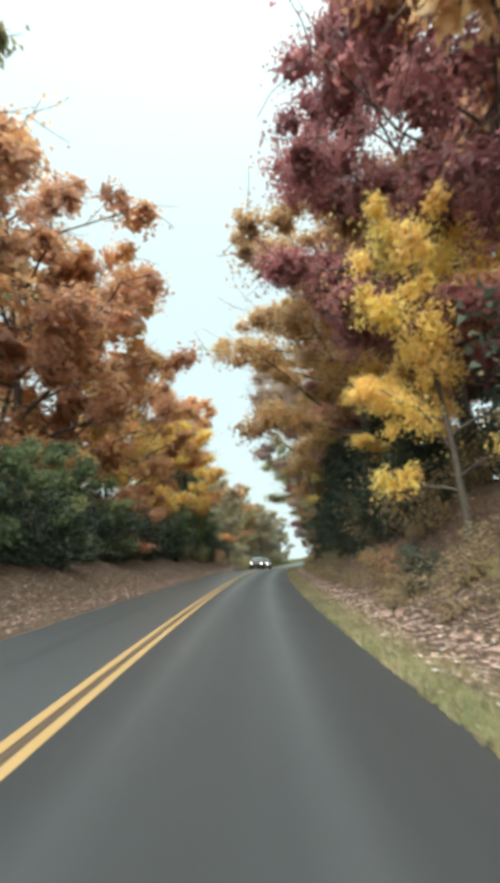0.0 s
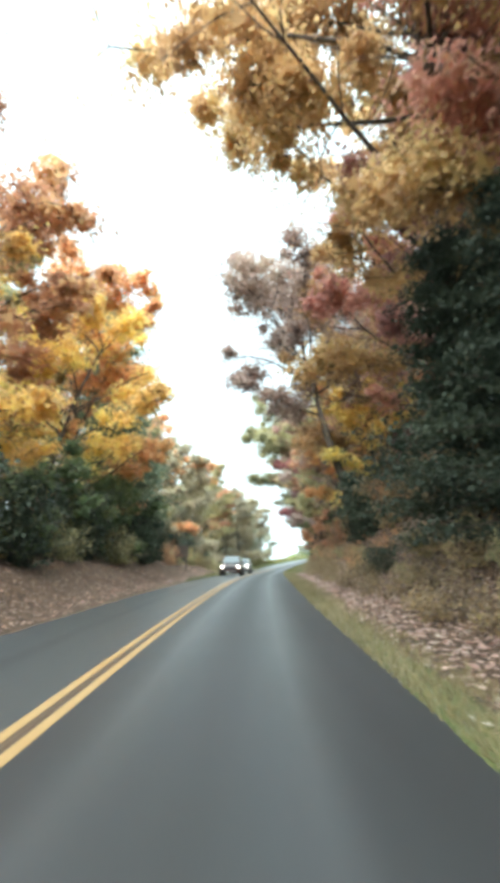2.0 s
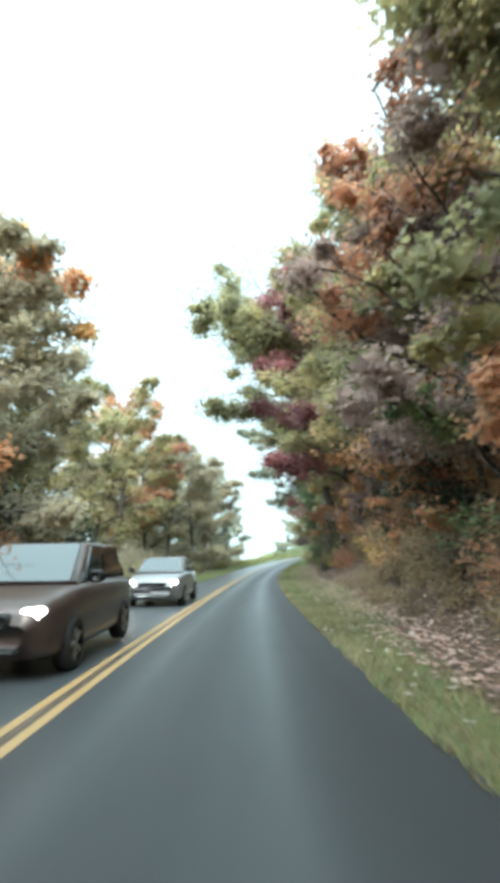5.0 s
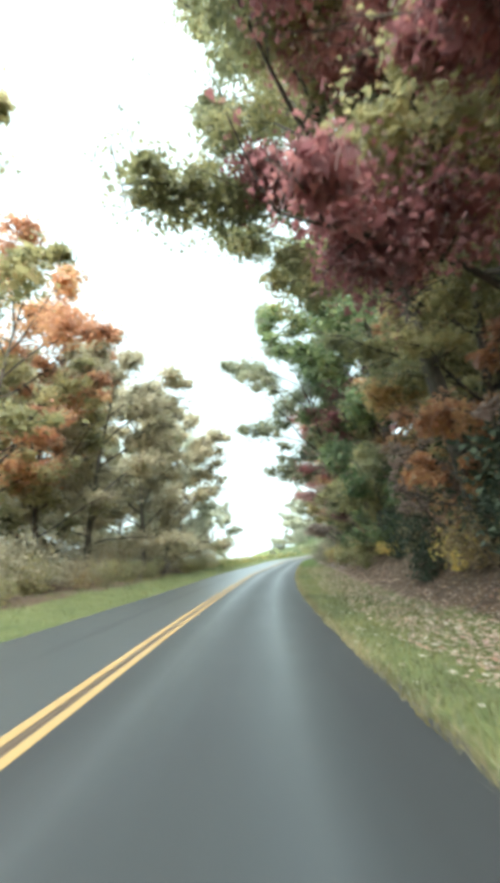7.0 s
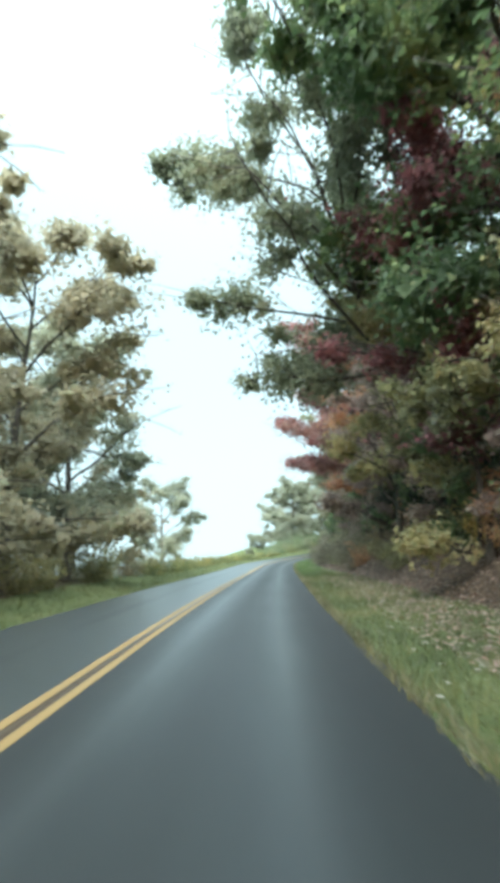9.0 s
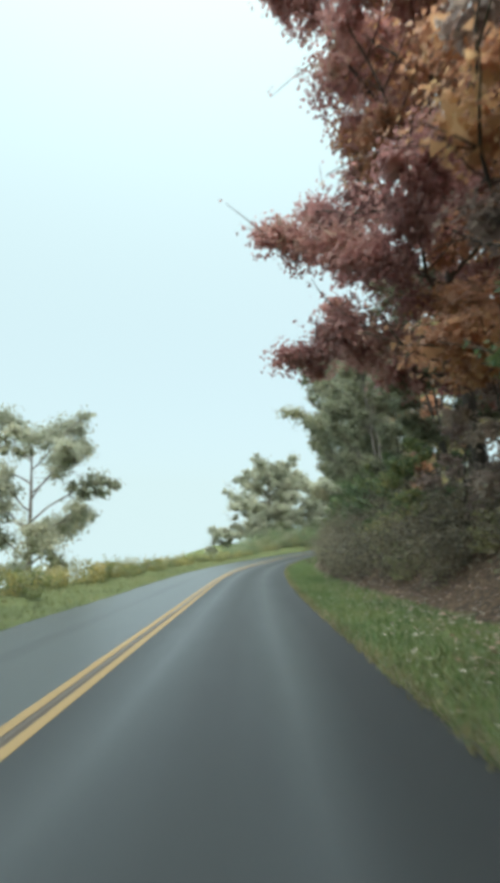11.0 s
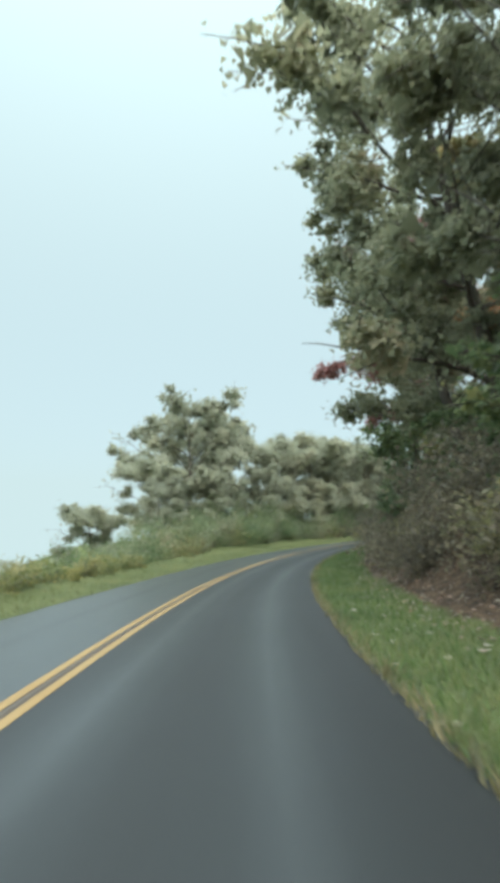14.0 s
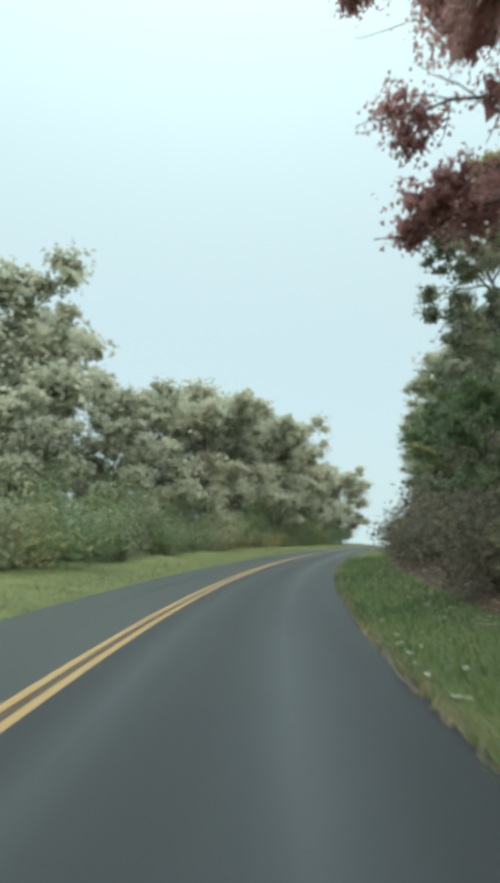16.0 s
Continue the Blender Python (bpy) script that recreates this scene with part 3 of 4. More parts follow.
def conifer(name, seed, height, spread, base, leaf, leaves, size, whorls=15, taper=0.85):
    """A pine: straight trunk, level limbs in whorls, tufts of needles towards their ends."""
    rng = np.random.default_rng(seed)
    tree = new(name)
    trunk = bent(rng, (0, 0, -0.4), (0, 0, 1), height, 12, 0.05, 0.015)
    sh = Shape()
    sh.tube(trunk, (0.011 * height + 0.04) * np.linspace(1, 0.06, 13), 9)
    part("trunk", sh.mesh("trunk", BARK), tree)
    tips = []
    for k in range(whorls):
        f = base + (0.97 - base) * k / whorls
        p = trunk[int(f * 12)] * (1 - (f * 12 - int(f * 12))) + trunk[int(f * 12) + 1] * (f * 12 - int(f * 12))
        for a in range(4):
            ls = Shape()
            az = a * 1.571 + k * 0.7 + rng.uniform(-0.4, 0.4)
            reach = spread * (1.05 - taper * (f - base) / (1 - base)) * rng.uniform(0.6, 1.1)
            limb = bent(rng, p, (np.cos(az), np.sin(az), 0.12), reach, 6, -0.015, 0.07)
            ls.tube(limb, np.linspace(0.045, 0.01, 7), 5)
            for j in range(2, 7):
                for q in range(3):
                    tips.append(limb[j] + rng.normal(0, 1, 3) * np.array([0.3, 0.3, 0.10]) * reach * 0.35)
            part("limb", ls.mesh("limb", BARK), tree)
    tips = np.array(tips)
    spot = tips[rng.integers(0, len(tips), leaves)] + rng.normal(0, 1, (leaves, 3)) * np.array([0.30, 0.30, 0.15])
    deep = leaves // 9
    spot[:deep] = tips[rng.integers(0, len(tips), deep)] * np.array([0.8, 0.8, 1.0])
    sizes = np.full((leaves, 1), size)
    sizes[:deep] = size * 2.4
    out = rng.normal(0, 0.7, (leaves, 3))
    part("crown", tris_mesh("crown", leaf_fans(rng, spot, out, sizes, sizes * 0.5), LEAF[leaf]), tree)
    return tree


def shrub(name, seed, height, spread, leaf, leaves, size, stems=5):
    """A shrub: several stems from the ground and leaves along their upper parts."""
    rng = np.random.default_rng(seed)
    bush = new(name)
    tips = []
    for k in range(stems):
        az = k * 2.399 + rng.uniform(-0.5, 0.5)
        out = rng.uniform(0.15, 1.0) * spread / height
        st = bent(rng, (np.cos(az) * 0.1, np.sin(az) * 0.1, -0.15), (np.cos(az) * out, np.sin(az) * out, 1.0), height * rng.uniform(0.7, 1.1), 4, -0.03, 0.1)
        sh = Shape()
        sh.tube(st, np.linspace(0.016, 0.004, 5), 4)
        part("stem", sh.mesh("stem", BARK), bush)
        for j in range(1, 5):
            tips.append(st[j])
            for q in range(4):
                tips.append(st[j] + rng.normal(0, 1, 3) * spread * 0.22)
    tips = np.array(tips)
    tips[:, 2] = np.maximum(tips[:, 2], 0.08)
    full = rng.gamma(1.5, 1.0, len(tips))
    spot = tips[rng.choice(len(tips), leaves, p=full / full.sum())] + rng.normal(0, 1, (leaves, 3)) * np.array([0.2, 0.2, 0.14]) * spread * 0.8
    spot[:, 2] = np.abs(spot[:, 2]) + 0.03
    part("foliage", tris_mesh("foliage", leaf_tris(rng, spot, size, size * 0.8, 0.4), LEAF[leaf]), bush)
    return bush


# patterns: kind -> (maker, settings, label, category)
TREES = {
    "gold": (broadleaf, dict(name="maple_tree", height=15, spread=5.0, base=0.12, leaf="gold", leaves=18000, size=0.172, lean=0.14, limbs=18, puff=0.88, tufts=135), "maple tree with bright golden yellow leaves on the bank", "tree"),
    "orange": (broadleaf, dict(name="maple_tree", height=17, spread=4.8, base=0.10, leaf="orange", leaves=18000, size=0.172, lean=0.10, limbs=20, puff=0.88, tufts=135), "tall maple tree in orange and gold autumn leaf", "tree"),
    "rust": (broadleaf, dict(name="oak_tree", height=17, spread=5.2, base=0.18, leaf="rust", leaves=18000, size=0.172, lean=0.13, limbs=20, puff=0.88, tufts=135), "tall oak tree with rusty brown autumn leaves", "tree"),
    "wine": (broadleaf, dict(name="oak_tree", height=16, spread=5.4, base=0.2, leaf="wine", leaves=18000, size=0.172, lean=0.16, limbs=20, puff=0.88, tufts=135), "oak tree with dark wine-red leaves over the verge", "tree"),
    "wine_over": (broadleaf, dict(name="oak_tree", height=16, spread=5.4, base=0.3, leaf="wine", leaves=44000, size=0.128, lean=0.16, limbs=20, puff=0.9, tufts=135), "oak tree with dark wine-red leaves over the verge", "tree"),
    "scarlet": (broadleaf, dict(name="maple_tree", height=15, spread=5.0, base=0.32, leaf="scarlet", leaves=18000, size=0.172, lean=0.14, limbs=20, puff=0.88, tufts=135), "maple tree with dull scarlet leaves over the verge", "tree"),
    "scarlet_over": (broadleaf, dict(name="maple_tree", height=15, spread=5.0, base=0.3, leaf="scarlet", leaves=36000, size=0.128, lean=0.14, limbs=20, puff=0.9, tufts=135), "maple tree with dull scarlet leaves over the verge", "tree"),
    "olive": (broadleaf, dict(name="oak_tree", height=16, spread=5.0, base=0.12, leaf="olive", leaves=18000, size=0.172, lean=0.12, limbs=20, puff=0.88, tufts=135), "oak tree with olive and yellowing leaves", "tree"),
    "olive_over": (broadleaf, dict(name="oak_tree", height=16, spread=5.0, base=0.3, leaf="olive", leaves=36000, size=0.128, lean=0.12, limbs=20, puff=0.9, tufts=135), "oak tree with olive and yellowing leaves arching over the road", "tree"),
    "bronze_over": (broadleaf, dict(name="oak_tree", height=17, spread=5.2, base=0.3, leaf="bronze", leaves=36000, size=0.128, lean=0.13, limbs=20, puff=0.9, tufts=135), "tall oak tree with bronze leaves arching over the road", "tree"),
    "leaning": (broadleaf, dict(name="oak_tree", height=17, spread=5.4, base=0.6, leaf="olive", leaves=44000, size=0.135, lean=0.3, limbs=20, puff=1.0, tufts=135, throw=0.6), "leaning oak tree with dull olive leaves stretched across the road", "tree"),
    "bronze_lean": (broadleaf, dict(name="oak_tree", height=17, spread=4.8, base=0.45, leaf="bronze", leaves=38000, size=0.126, lean=0.24, limbs=20, puff=0.88, tufts=125, throw=0.5), "leaning oak tree with bronze and orange leaves stretched over the road", "tree"),
    "mauve_lean": (broadleaf, dict(name="oak_tree", height=17, spread=4.8, base=0.45, leaf="mauve", leaves=34000, size=0.12, lean=0.24, limbs=22, puff=0.95, tufts=125, throw=0.28), "leaning oak tree with thin dusky brown leaves over the road", "tree"),
    "moss_lean": (broadleaf, dict(name="oak_tree", height=17, spread=5.2, base=0.4, leaf="moss", leaves=30000, size=0.15, lean=0.24, limbs=22, puff=1.0, tufts=130, throw=0.4), "oak tree with grey-green leaves reaching out over the road", "tree"),
    "pink_over": (broadleaf, dict(name="maple_tree", height=17, spread=5.2, base=0.28, leaf="pink", leaves=24000, size=0.135, lean=0.12, limbs=18, puff=0.82, tufts=110), "tall maple tree with thin rose-red leaves above the bank", "tree"),
    "green_tall": (broadleaf, dict(name="tulip_tree", height=23, spread=5.6, base=0.2, leaf="green", leaves=60000, size=0.18, lean=0.18, limbs=30, puff=1.25, tufts=180, throw=0.15), "very tall tree in dull green leaf towering over the road", "tree"),
    "mossy": (broadleaf, dict(name="oak_tree", height=16, spread=4.6, base=0.14, leaf="moss", leaves=18000, size=0.172, lean=0.12, limbs=20, puff=0.88, tufts=135), "oak tree with dull green and browning leaves on the bank", "tree"),
    "green": (broadleaf, dict(name="oak_tree", height=15, spread=5.2, base=0.12, leaf="green", leaves=18000, size=0.172, lean=0.14, limbs=20, puff=0.88, tufts=135), "oak tree still in full green leaf", "tree"),
    "mauve": (broadleaf, dict(name="dogwood_tree", height=9, spread=3.8, base=0.10, leaf="mauve", leaves=13000, size=0.13, lean=0.12, puff=0.75, tufts=90), "small dogwood tree with dusky pink leaves", "tree"),
    "birch": (broadleaf, dict(name="birch_tree", height=14, spread=3.6, base=0.2, leaf="moss", leaves=20000, size=0.145, bark=PALE_BARK, stems=3, limbs=24, lean=0.06, puff=0.7, tufts=120), "slender many-stemmed birch tree with thin dull green leaves", "tree"),
    "airy": (broadleaf, dict(name="ash_tree", height=15, spread=4.2, base=0.07, leaf="hazed_sage", leaves=17000, size=0.19, bark=PALE_BARK, limbs=20, puff=0.92, tufts=130), "slender ash tree by the verge, its thin leaves coloured grey-green with haze", "tree"),
    "airy_brown": (broadleaf, dict(name="hickory_tree", height=15, spread=4.4, base=0.07, leaf="tawny", leaves=17000, size=0.19, bark=PALE_BARK, limbs=20, puff=0.92, tufts=130), "hickory tree by the verge, its thin tawny leaves coloured pale with haze", "tree"),
    "round": (broadleaf, dict(name="maple_tree", height=13, spread=5.0, base=0.12, leaf="hazed_sage", leaves=16000, size=0.25, limbs=22, puff=1.1, tufts=140), "broad round-headed maple tree, its leaves coloured grey-green with haze", "tree"),
    "back_rust": (broadleaf, dict(name="oak_tree", height=18, spread=5.2, base=0.1, leaf="rust", leaves=6500, size=0.36, limbs=11, puff=1.0, tufts=70), "brown-leaved oak tree deep in the wood", "tree"),
    "back_olive": (broadleaf, dict(name="oak_tree", height=18, spread=5.2, base=0.1, leaf="olive", leaves=6500, size=0.36, limbs=11, puff=1.0, tufts=70), "olive-leaved oak tree deep in the wood", "tree"),
    "back_wine": (broadleaf, dict(name="oak_tree", height=18, spread=5.2, base=0.1, leaf="wine", leaves=6500, size=0.36, limbs=11, puff=1.0, tufts=70), "dark red oak tree deep in the wood", "tree"),
    "pine": (conifer, dict(name="pine_tree", height=18, spread=4.4, base=0.14, leaf="needle", leaves=24000, size=0.26), "dark green pine tree with level boughs", "tree"),
    "hemlock": (conifer, dict(name="hemlock_tree", height=11, spread=3.9, base=0.03, leaf="evergreen", leaves=36000, size=0.15), "dense dark hemlock tree at the foot of the bank", "tree"),
    "sapling_rust": (broadleaf, dict(name="sapling", height=5.2, spread=2.0, base=0.06, leaf="rust", leaves=2800, size=0.13, limbs=8, puff=0.5, tufts=45), "young tree with brownish leaves at the wood's edge", "tree"),
    "sapling_green": (broadleaf, dict(name="sapling", height=5.2, spread=2.0, base=0.06, leaf="green", leaves=2800, size=0.13, limbs=8, puff=0.5, tufts=45), "young tree with green leaves at the wood's edge", "tree"),
    "sapling_olive": (broadleaf, dict(name="sapling", height=5.2, spread=2.0, base=0.06, leaf="olive", leaves=2800, size=0.13, limbs=8, puff=0.5, tufts=45), "young tree with olive and yellow leaves at the wood's edge", "tree"),
    "sapling_wine": (broadleaf, dict(name="sapling", height=5.2, spread=2.0, base=0.06, leaf="mauve", leaves=2800, size=0.13, limbs=8, puff=0.5, tufts=45), "young tree with dusky pink leaves at the wood's edge", "tree"),
    "sapling_orange": (broadleaf, dict(name="sapling", height=5.2, spread=2.0, base=0.06, leaf="rust", leaves=2800, size=0.13, limbs=8, puff=0.5, tufts=45), "young tree with rusty orange leaves at the wood's edge", "tree"),
    "rhodo": (shrub, dict(name="rhododendron", height=3.0, spread=1.7, leaf="evergreen", leaves=2000, size=0.17), "dark glossy rhododendron shrub on the bank", "shrub"),
    "brown_bush": (shrub, dict(name="shrub", height=1.8, spread=1.2, leaf="bush", leaves=800, size=0.14), "tangled brown and yellow shrub on the bank", "shrub"),
    "bramble": (shrub, dict(name="bramble", height=1.8, spread=1.3, leaf="bramble", leaves=900, size=0.13), "dark tangled bramble on the steep bank", "shrub"),
    "red_bush": (shrub, dict(name="shrub", height=1.9, spread=1.1, leaf="rust", leaves=800, size=0.13), "low shrub with rusty red leaves on the bank", "shrub"),
    "gold_bush": (shrub, dict(name="shrub", height=1.7, spread=1.1, leaf="gold", leaves=800, size=0.12), "low shrub with golden yellow leaves by the verge", "shrub"),
    "green_bush": (shrub, dict(name="shrub", height=1.5, spread=1.1, leaf="olive", leaves=900, size=0.13), "leafy yellow-green shrub beside the verge", "shrub"),
    "thicket": (shrub, dict(name="shrub", height=2.2, spread=1.5, leaf="moss", leaves=1300, size=0.14), "dense dull green shrub beyond the grassy verge", "shrub"),
    "goldenrod": (shrub, dict(name="goldenrod", height=0.75, spread=0.6, leaf="flower", leaves=480, size=0.1, stems=4), "clump of yellow goldenrod at the edge of the slope", "plant"),
}
SIDES = {}


def plant(kind, s, lat, scale=1.0, tall=1.0, turn=None):
    """Sets a tree or shrub of that kind beside the road; the first of each of two patterns is built, the rest are copies."""
    maker, settings, label, category = TREES[kind]
    rng = random.Random(int(s * 100) * 7 + int(lat * 10))
    which = (kind, int(s * 1.7 + abs(lat)) % 2)
    if turn is None:
        # crowns lean out over the road, towards the light
        turn = math.degrees(float(np.interp(s, LINE_S, LINE_H))) + (180 if lat > 0 else 90) + rng.uniform(-30, 30)
    x, y, z = place(s, lat, 0.03)
    m = pose(x, y, z, rng.uniform(-2, 2), rng.uniform(-2, 2), turn) @ Matrix.Diagonal((scale, scale, scale * tall, 1))
    if which not in SIDES:
        ob = maker(seed=sum(map(ord, kind)) * 3 + which[1], **settings)
        tagged(ob, label, category, {"tree": "roadside trees", "shrub": "roadside shrubs", "plant": "goldenrod along the edge"}[category])
        ob.matrix_basis = m
        SIDES[which] = ob
    else:
        src = SIDES[which]
        ob = copy_thing(src, Matrix.Identity(4))
        ob.matrix_basis = m
    return ob


# the wood, row by row: kind, metres along, metres to the right, size, height factor
WOOD = """
gold 13.5 7.0 0.52 1.35
wine 15.5 11 1.1
gold 24 8.8 0.55
wine_over 20 10.2 1.25
rust 10.5 10.6 1.2
bronze_over 28 7.4 1.3
pink_over 34 11 1.2
hemlock 20 8.0 0.5
hemlock 24.5 7.6 0.58
hemlock 30 7.4 0.6
hemlock 35 7.0 0.68
hemlock 39 7.0 0.78
bronze_over 36 10 1.15
bronze_lean 42 8.3 1.4
scarlet 41 10.8 1.1
bronze_over 46 9.2 1.2
pink_over 51 10.6 1.15
mauve_lean 58.5 7.5 1.3
bronze_over 61 9.8 1.2
gold 60 9.6 0.8
orange 65 10.4 1.0
pink_over 69 10.4 1.0
olive 75 9.8 1.0
mauve 78 8.4 1.2
rust 82 9.6 1.05
olive_over 88 10 1.1
olive_over 93 10 1.15
olive_over 98.5 9.8 1.35
wine_over 103 8.9 1.3 1.05
olive_over 108.5 9.8 1.1
bronze_over 112 12 1.1
olive 110 12 0.95
leaning 106 8.2 1.36
orange 97 9.5 0.6
olive_over 115.5 12.2 1.1
olive 121 11.6 0.95
rust 125 12 0.85
green_tall 129 11.2 1.32
wine 134 10.6 0.95
moss_lean 138 8.8 1.15
sapling_olive 119.5 7.6 0.9 1.2
sapling_olive 123 7.2 1.1 1.2
sapling_olive 126.5 7.8 1.0 1.2
sapling_olive 131 7.4 1.2 1.1
sapling_olive 135.5 8.0 1.0 1.2
olive 137 8.6 0.85
mauve 144 8.2 1.2
mauve 149 8.8 1.15
rust 155 9.6 1.0
scarlet_over 160 9.2 1.15
scarlet 163.5 10.6 1.05
birch 166 10.5 0.8
birch 177 9.8 0.95
birch 183 9.4 1.0
birch 186.5 9.2 1.12
birch 192 9.8 1.15
mossy 199 9.4 1.2
mossy 204.5 9.2 1.1
mossy 212 10.4 0.9
scarlet_over 220 10.4 1.08 1.1
mossy 230 11 0.75
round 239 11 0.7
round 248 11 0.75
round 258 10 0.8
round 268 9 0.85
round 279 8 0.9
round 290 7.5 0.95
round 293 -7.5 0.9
back_rust 4 16 1.25
back_rust 14 15 1.25
back_wine 23 15 1.25
back_rust 33 15 1.25
back_olive 43 15 1.25
back_rust 53 15 1.2
back_wine 63 15 1.2
back_rust 73 15 1.15
back_olive 83 15 1.15
back_rust 93 15 1.15
back_olive 103 15 1.15
back_wine 113 15 1.05
back_olive 122 15 1.05
back_rust 131 15 1.05
back_olive 140 15 1.0
back_rust 150 15 1.0
back_rust 159 15 1.0
back_wine 168 15 1.0
back_olive 178 15 0.95
back_rust 189 15 0.95
back_olive 200 15 0.95
back_rust 212 15 0.9
back_olive 226 15 0.85
orange 2 -12 1.2
olive 9 -12 1.15
rust 16 -12 1.15
orange 22 -11.6 1.45
rust 28 -10.6 1.6
orange 34 -11 1.3
gold 39 -9.8 1.0
rust 45 -10.6 1.12
gold 51 -9.0 0.95
orange 56 -9.6 1.1
pine 62 -8.0 1.1
pine 68 -9.6 1.0
olive 75 -11 0.85
orange 81 -9.8 1.05
airy_brown 79 -11.5 1.0
airy_brown 84.5 -8.8 0.95
airy_brown 88 -10.0 1.15
olive 95 -11 0.85
olive 107 -11.5 1.0
rust 115 -11.5 1.1
olive 118 -10.2 0.85
airy_brown 122 -8.9 1.0
airy_brown 130 -7.8 1.0
airy_brown 136 -7.6 0.95
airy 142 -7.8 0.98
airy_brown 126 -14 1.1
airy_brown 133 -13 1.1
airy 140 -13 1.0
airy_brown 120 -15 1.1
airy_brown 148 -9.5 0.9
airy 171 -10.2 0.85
back_rust 0 -15 1.2
back_olive 10 -15 1.2
back_rust 20 -15 1.2
back_rust 31 -15 1.15
back_rust 42 -15 1.1
back_olive 53 -15 1.05
back_rust 64 -15 1.0
back_olive 76 -15 0.95
airy_brown 90 -16 1.0
airy 101 -16 1.0
airy_brown 109 -17 1.0
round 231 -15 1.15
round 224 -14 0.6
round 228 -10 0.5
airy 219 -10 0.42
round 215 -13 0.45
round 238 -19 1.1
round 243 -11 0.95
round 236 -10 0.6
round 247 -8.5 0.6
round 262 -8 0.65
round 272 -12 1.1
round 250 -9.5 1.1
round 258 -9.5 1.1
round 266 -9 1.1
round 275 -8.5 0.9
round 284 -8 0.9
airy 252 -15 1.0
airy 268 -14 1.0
"""
for row in WOOD.split("\n"):
    bits = row.split()
    if bits:
        plant(bits[0], *[float(b) for b in bits[1:]])


# ---- shrubs along the banks ----
srng = random.Random(11)
FOOT = lambda s: float(np.interp(s, [-60, 40, 70, 90, 140, 165, 180, 300], [1.5, 1.4, 1.7, 2.6, 3.0, 1.9, 1.5, 1.7]))
for s in np.arange(-2, 240, 1.9):
    s = float(s) + srng.uniform(-0.8, 0.8)
    if s > 150:
        near = srng.choice(["bramble", "bramble", "bramble", "green_bush"])
    elif s > 84:
        near = srng.choice(["brown_bush", "brown_bush", "gold_bush", "green_bush", "rhodo", "red_bush"])
    else:
        near = srng.choice(["brown_bush", "brown_bush", "brown_bush", "green_bush", "red_bush", "brown_bush"])
    low = 0.62 if s < 62 else 1.0
    if s < 62 and srng.random() < 0.45:
        near = srng.choice(["rhodo", "green_bush"])
        low = 0.4 if near == "rhodo" else 0.6
    plant(near, s, RIGHT_EDGE + FOOT(s) + srng.uniform(1.0, 2.0), low * srng.uniform(0.6, 0.95), 1.0, srng.uniform(0, 360))
    if s < 150:
        plant(srng.choice(["rhodo", "brown_bush", "brown_bush", "red_bush"]), s + 0.9, RIGHT_EDGE + FOOT(s) + srng.uniform(2.4, 4.2), srng.uniform(0.9, 1.3), 1.0, srng.uniform(0, 360))
for s in np.arange(72, 160, 3.2):
    plant(srng.choice(["sapling_rust", "sapling_green", "sapling_wine", "sapling_orange"] if s < 116 else ["sapling_green", "sapling_wine", "sapling_green"]), float(s), RIGHT_EDGE + FOOT(s) + srng.uniform(1.4, 3.0), srng.uniform(0.7, 1.15), 1.0, srng.uniform(0, 360))
for s in np.arange(162, 238, 3.6):
    plant(srng.choice(["sapling_green", "sapling_green", "sapling_green", "sapling_green"]), float(s), RIGHT_EDGE + FOOT(s) + srng.uniform(2.2, 3.4), srng.uniform(0.6, 0.95), 1.0, srng.uniform(0, 360))
for s in np.arange(2, 62, 4.2):
    plant(srng.choice(["sapling_rust", "sapling_green", "sapling_green", "sapling_green"]), float(s), LEFT_EDGE - srng.uniform(3.6, 5.0), srng.uniform(0.7, 1.1), 1.0, srng.uniform(0, 360))
for s in np.arange(4, 96, 2.2):
    s = float(s) + srng.uniform(-0.8, 0.8)
    plant(srng.choice(["rhodo", "rhodo", "rhodo", "green_bush"]) if s < 62 else srng.choice(["rhodo", "brown_bush", "red_bush", "green_bush"]), s, LEFT_EDGE - srng.uniform(3.0, 5.0), srng.uniform(0.7, 1.15), 1.0, srng.uniform(0, 360))
for s in np.arange(92, 150, 1.6):
    plant(srng.choice(["brown_bush", "green_bush", "green_bush"]), float(s), LEFT_EDGE - srng.uniform(2.6, 5.5), srng.uniform(0.5, 0.95), 1.0, srng.uniform(0, 360))
for s in np.arange(146, 206, 0.9):
    if srng.random() < 0.3:
        plant("green_bush", float(s), LEFT_EDGE - srng.uniform(2.2, 3.2), srng.uniform(0.35, 0.6), 1.0, srng.uniform(0, 360))
    plant("goldenrod", float(s), LEFT_EDGE - srng.uniform(1.9, 2.9), srng.uniform(0.6, 1.2), 1.0, srng.uniform(0, 360))
for s in np.arange(208, 285, 1.3):
    plant(srng.choice(["thicket", "thicket", "green_bush"]), float(s), LEFT_EDGE - srng.uniform(3.8, 6.5), srng.uniform(0.7, 1.2), 1.0, srng.uniform(0, 360))


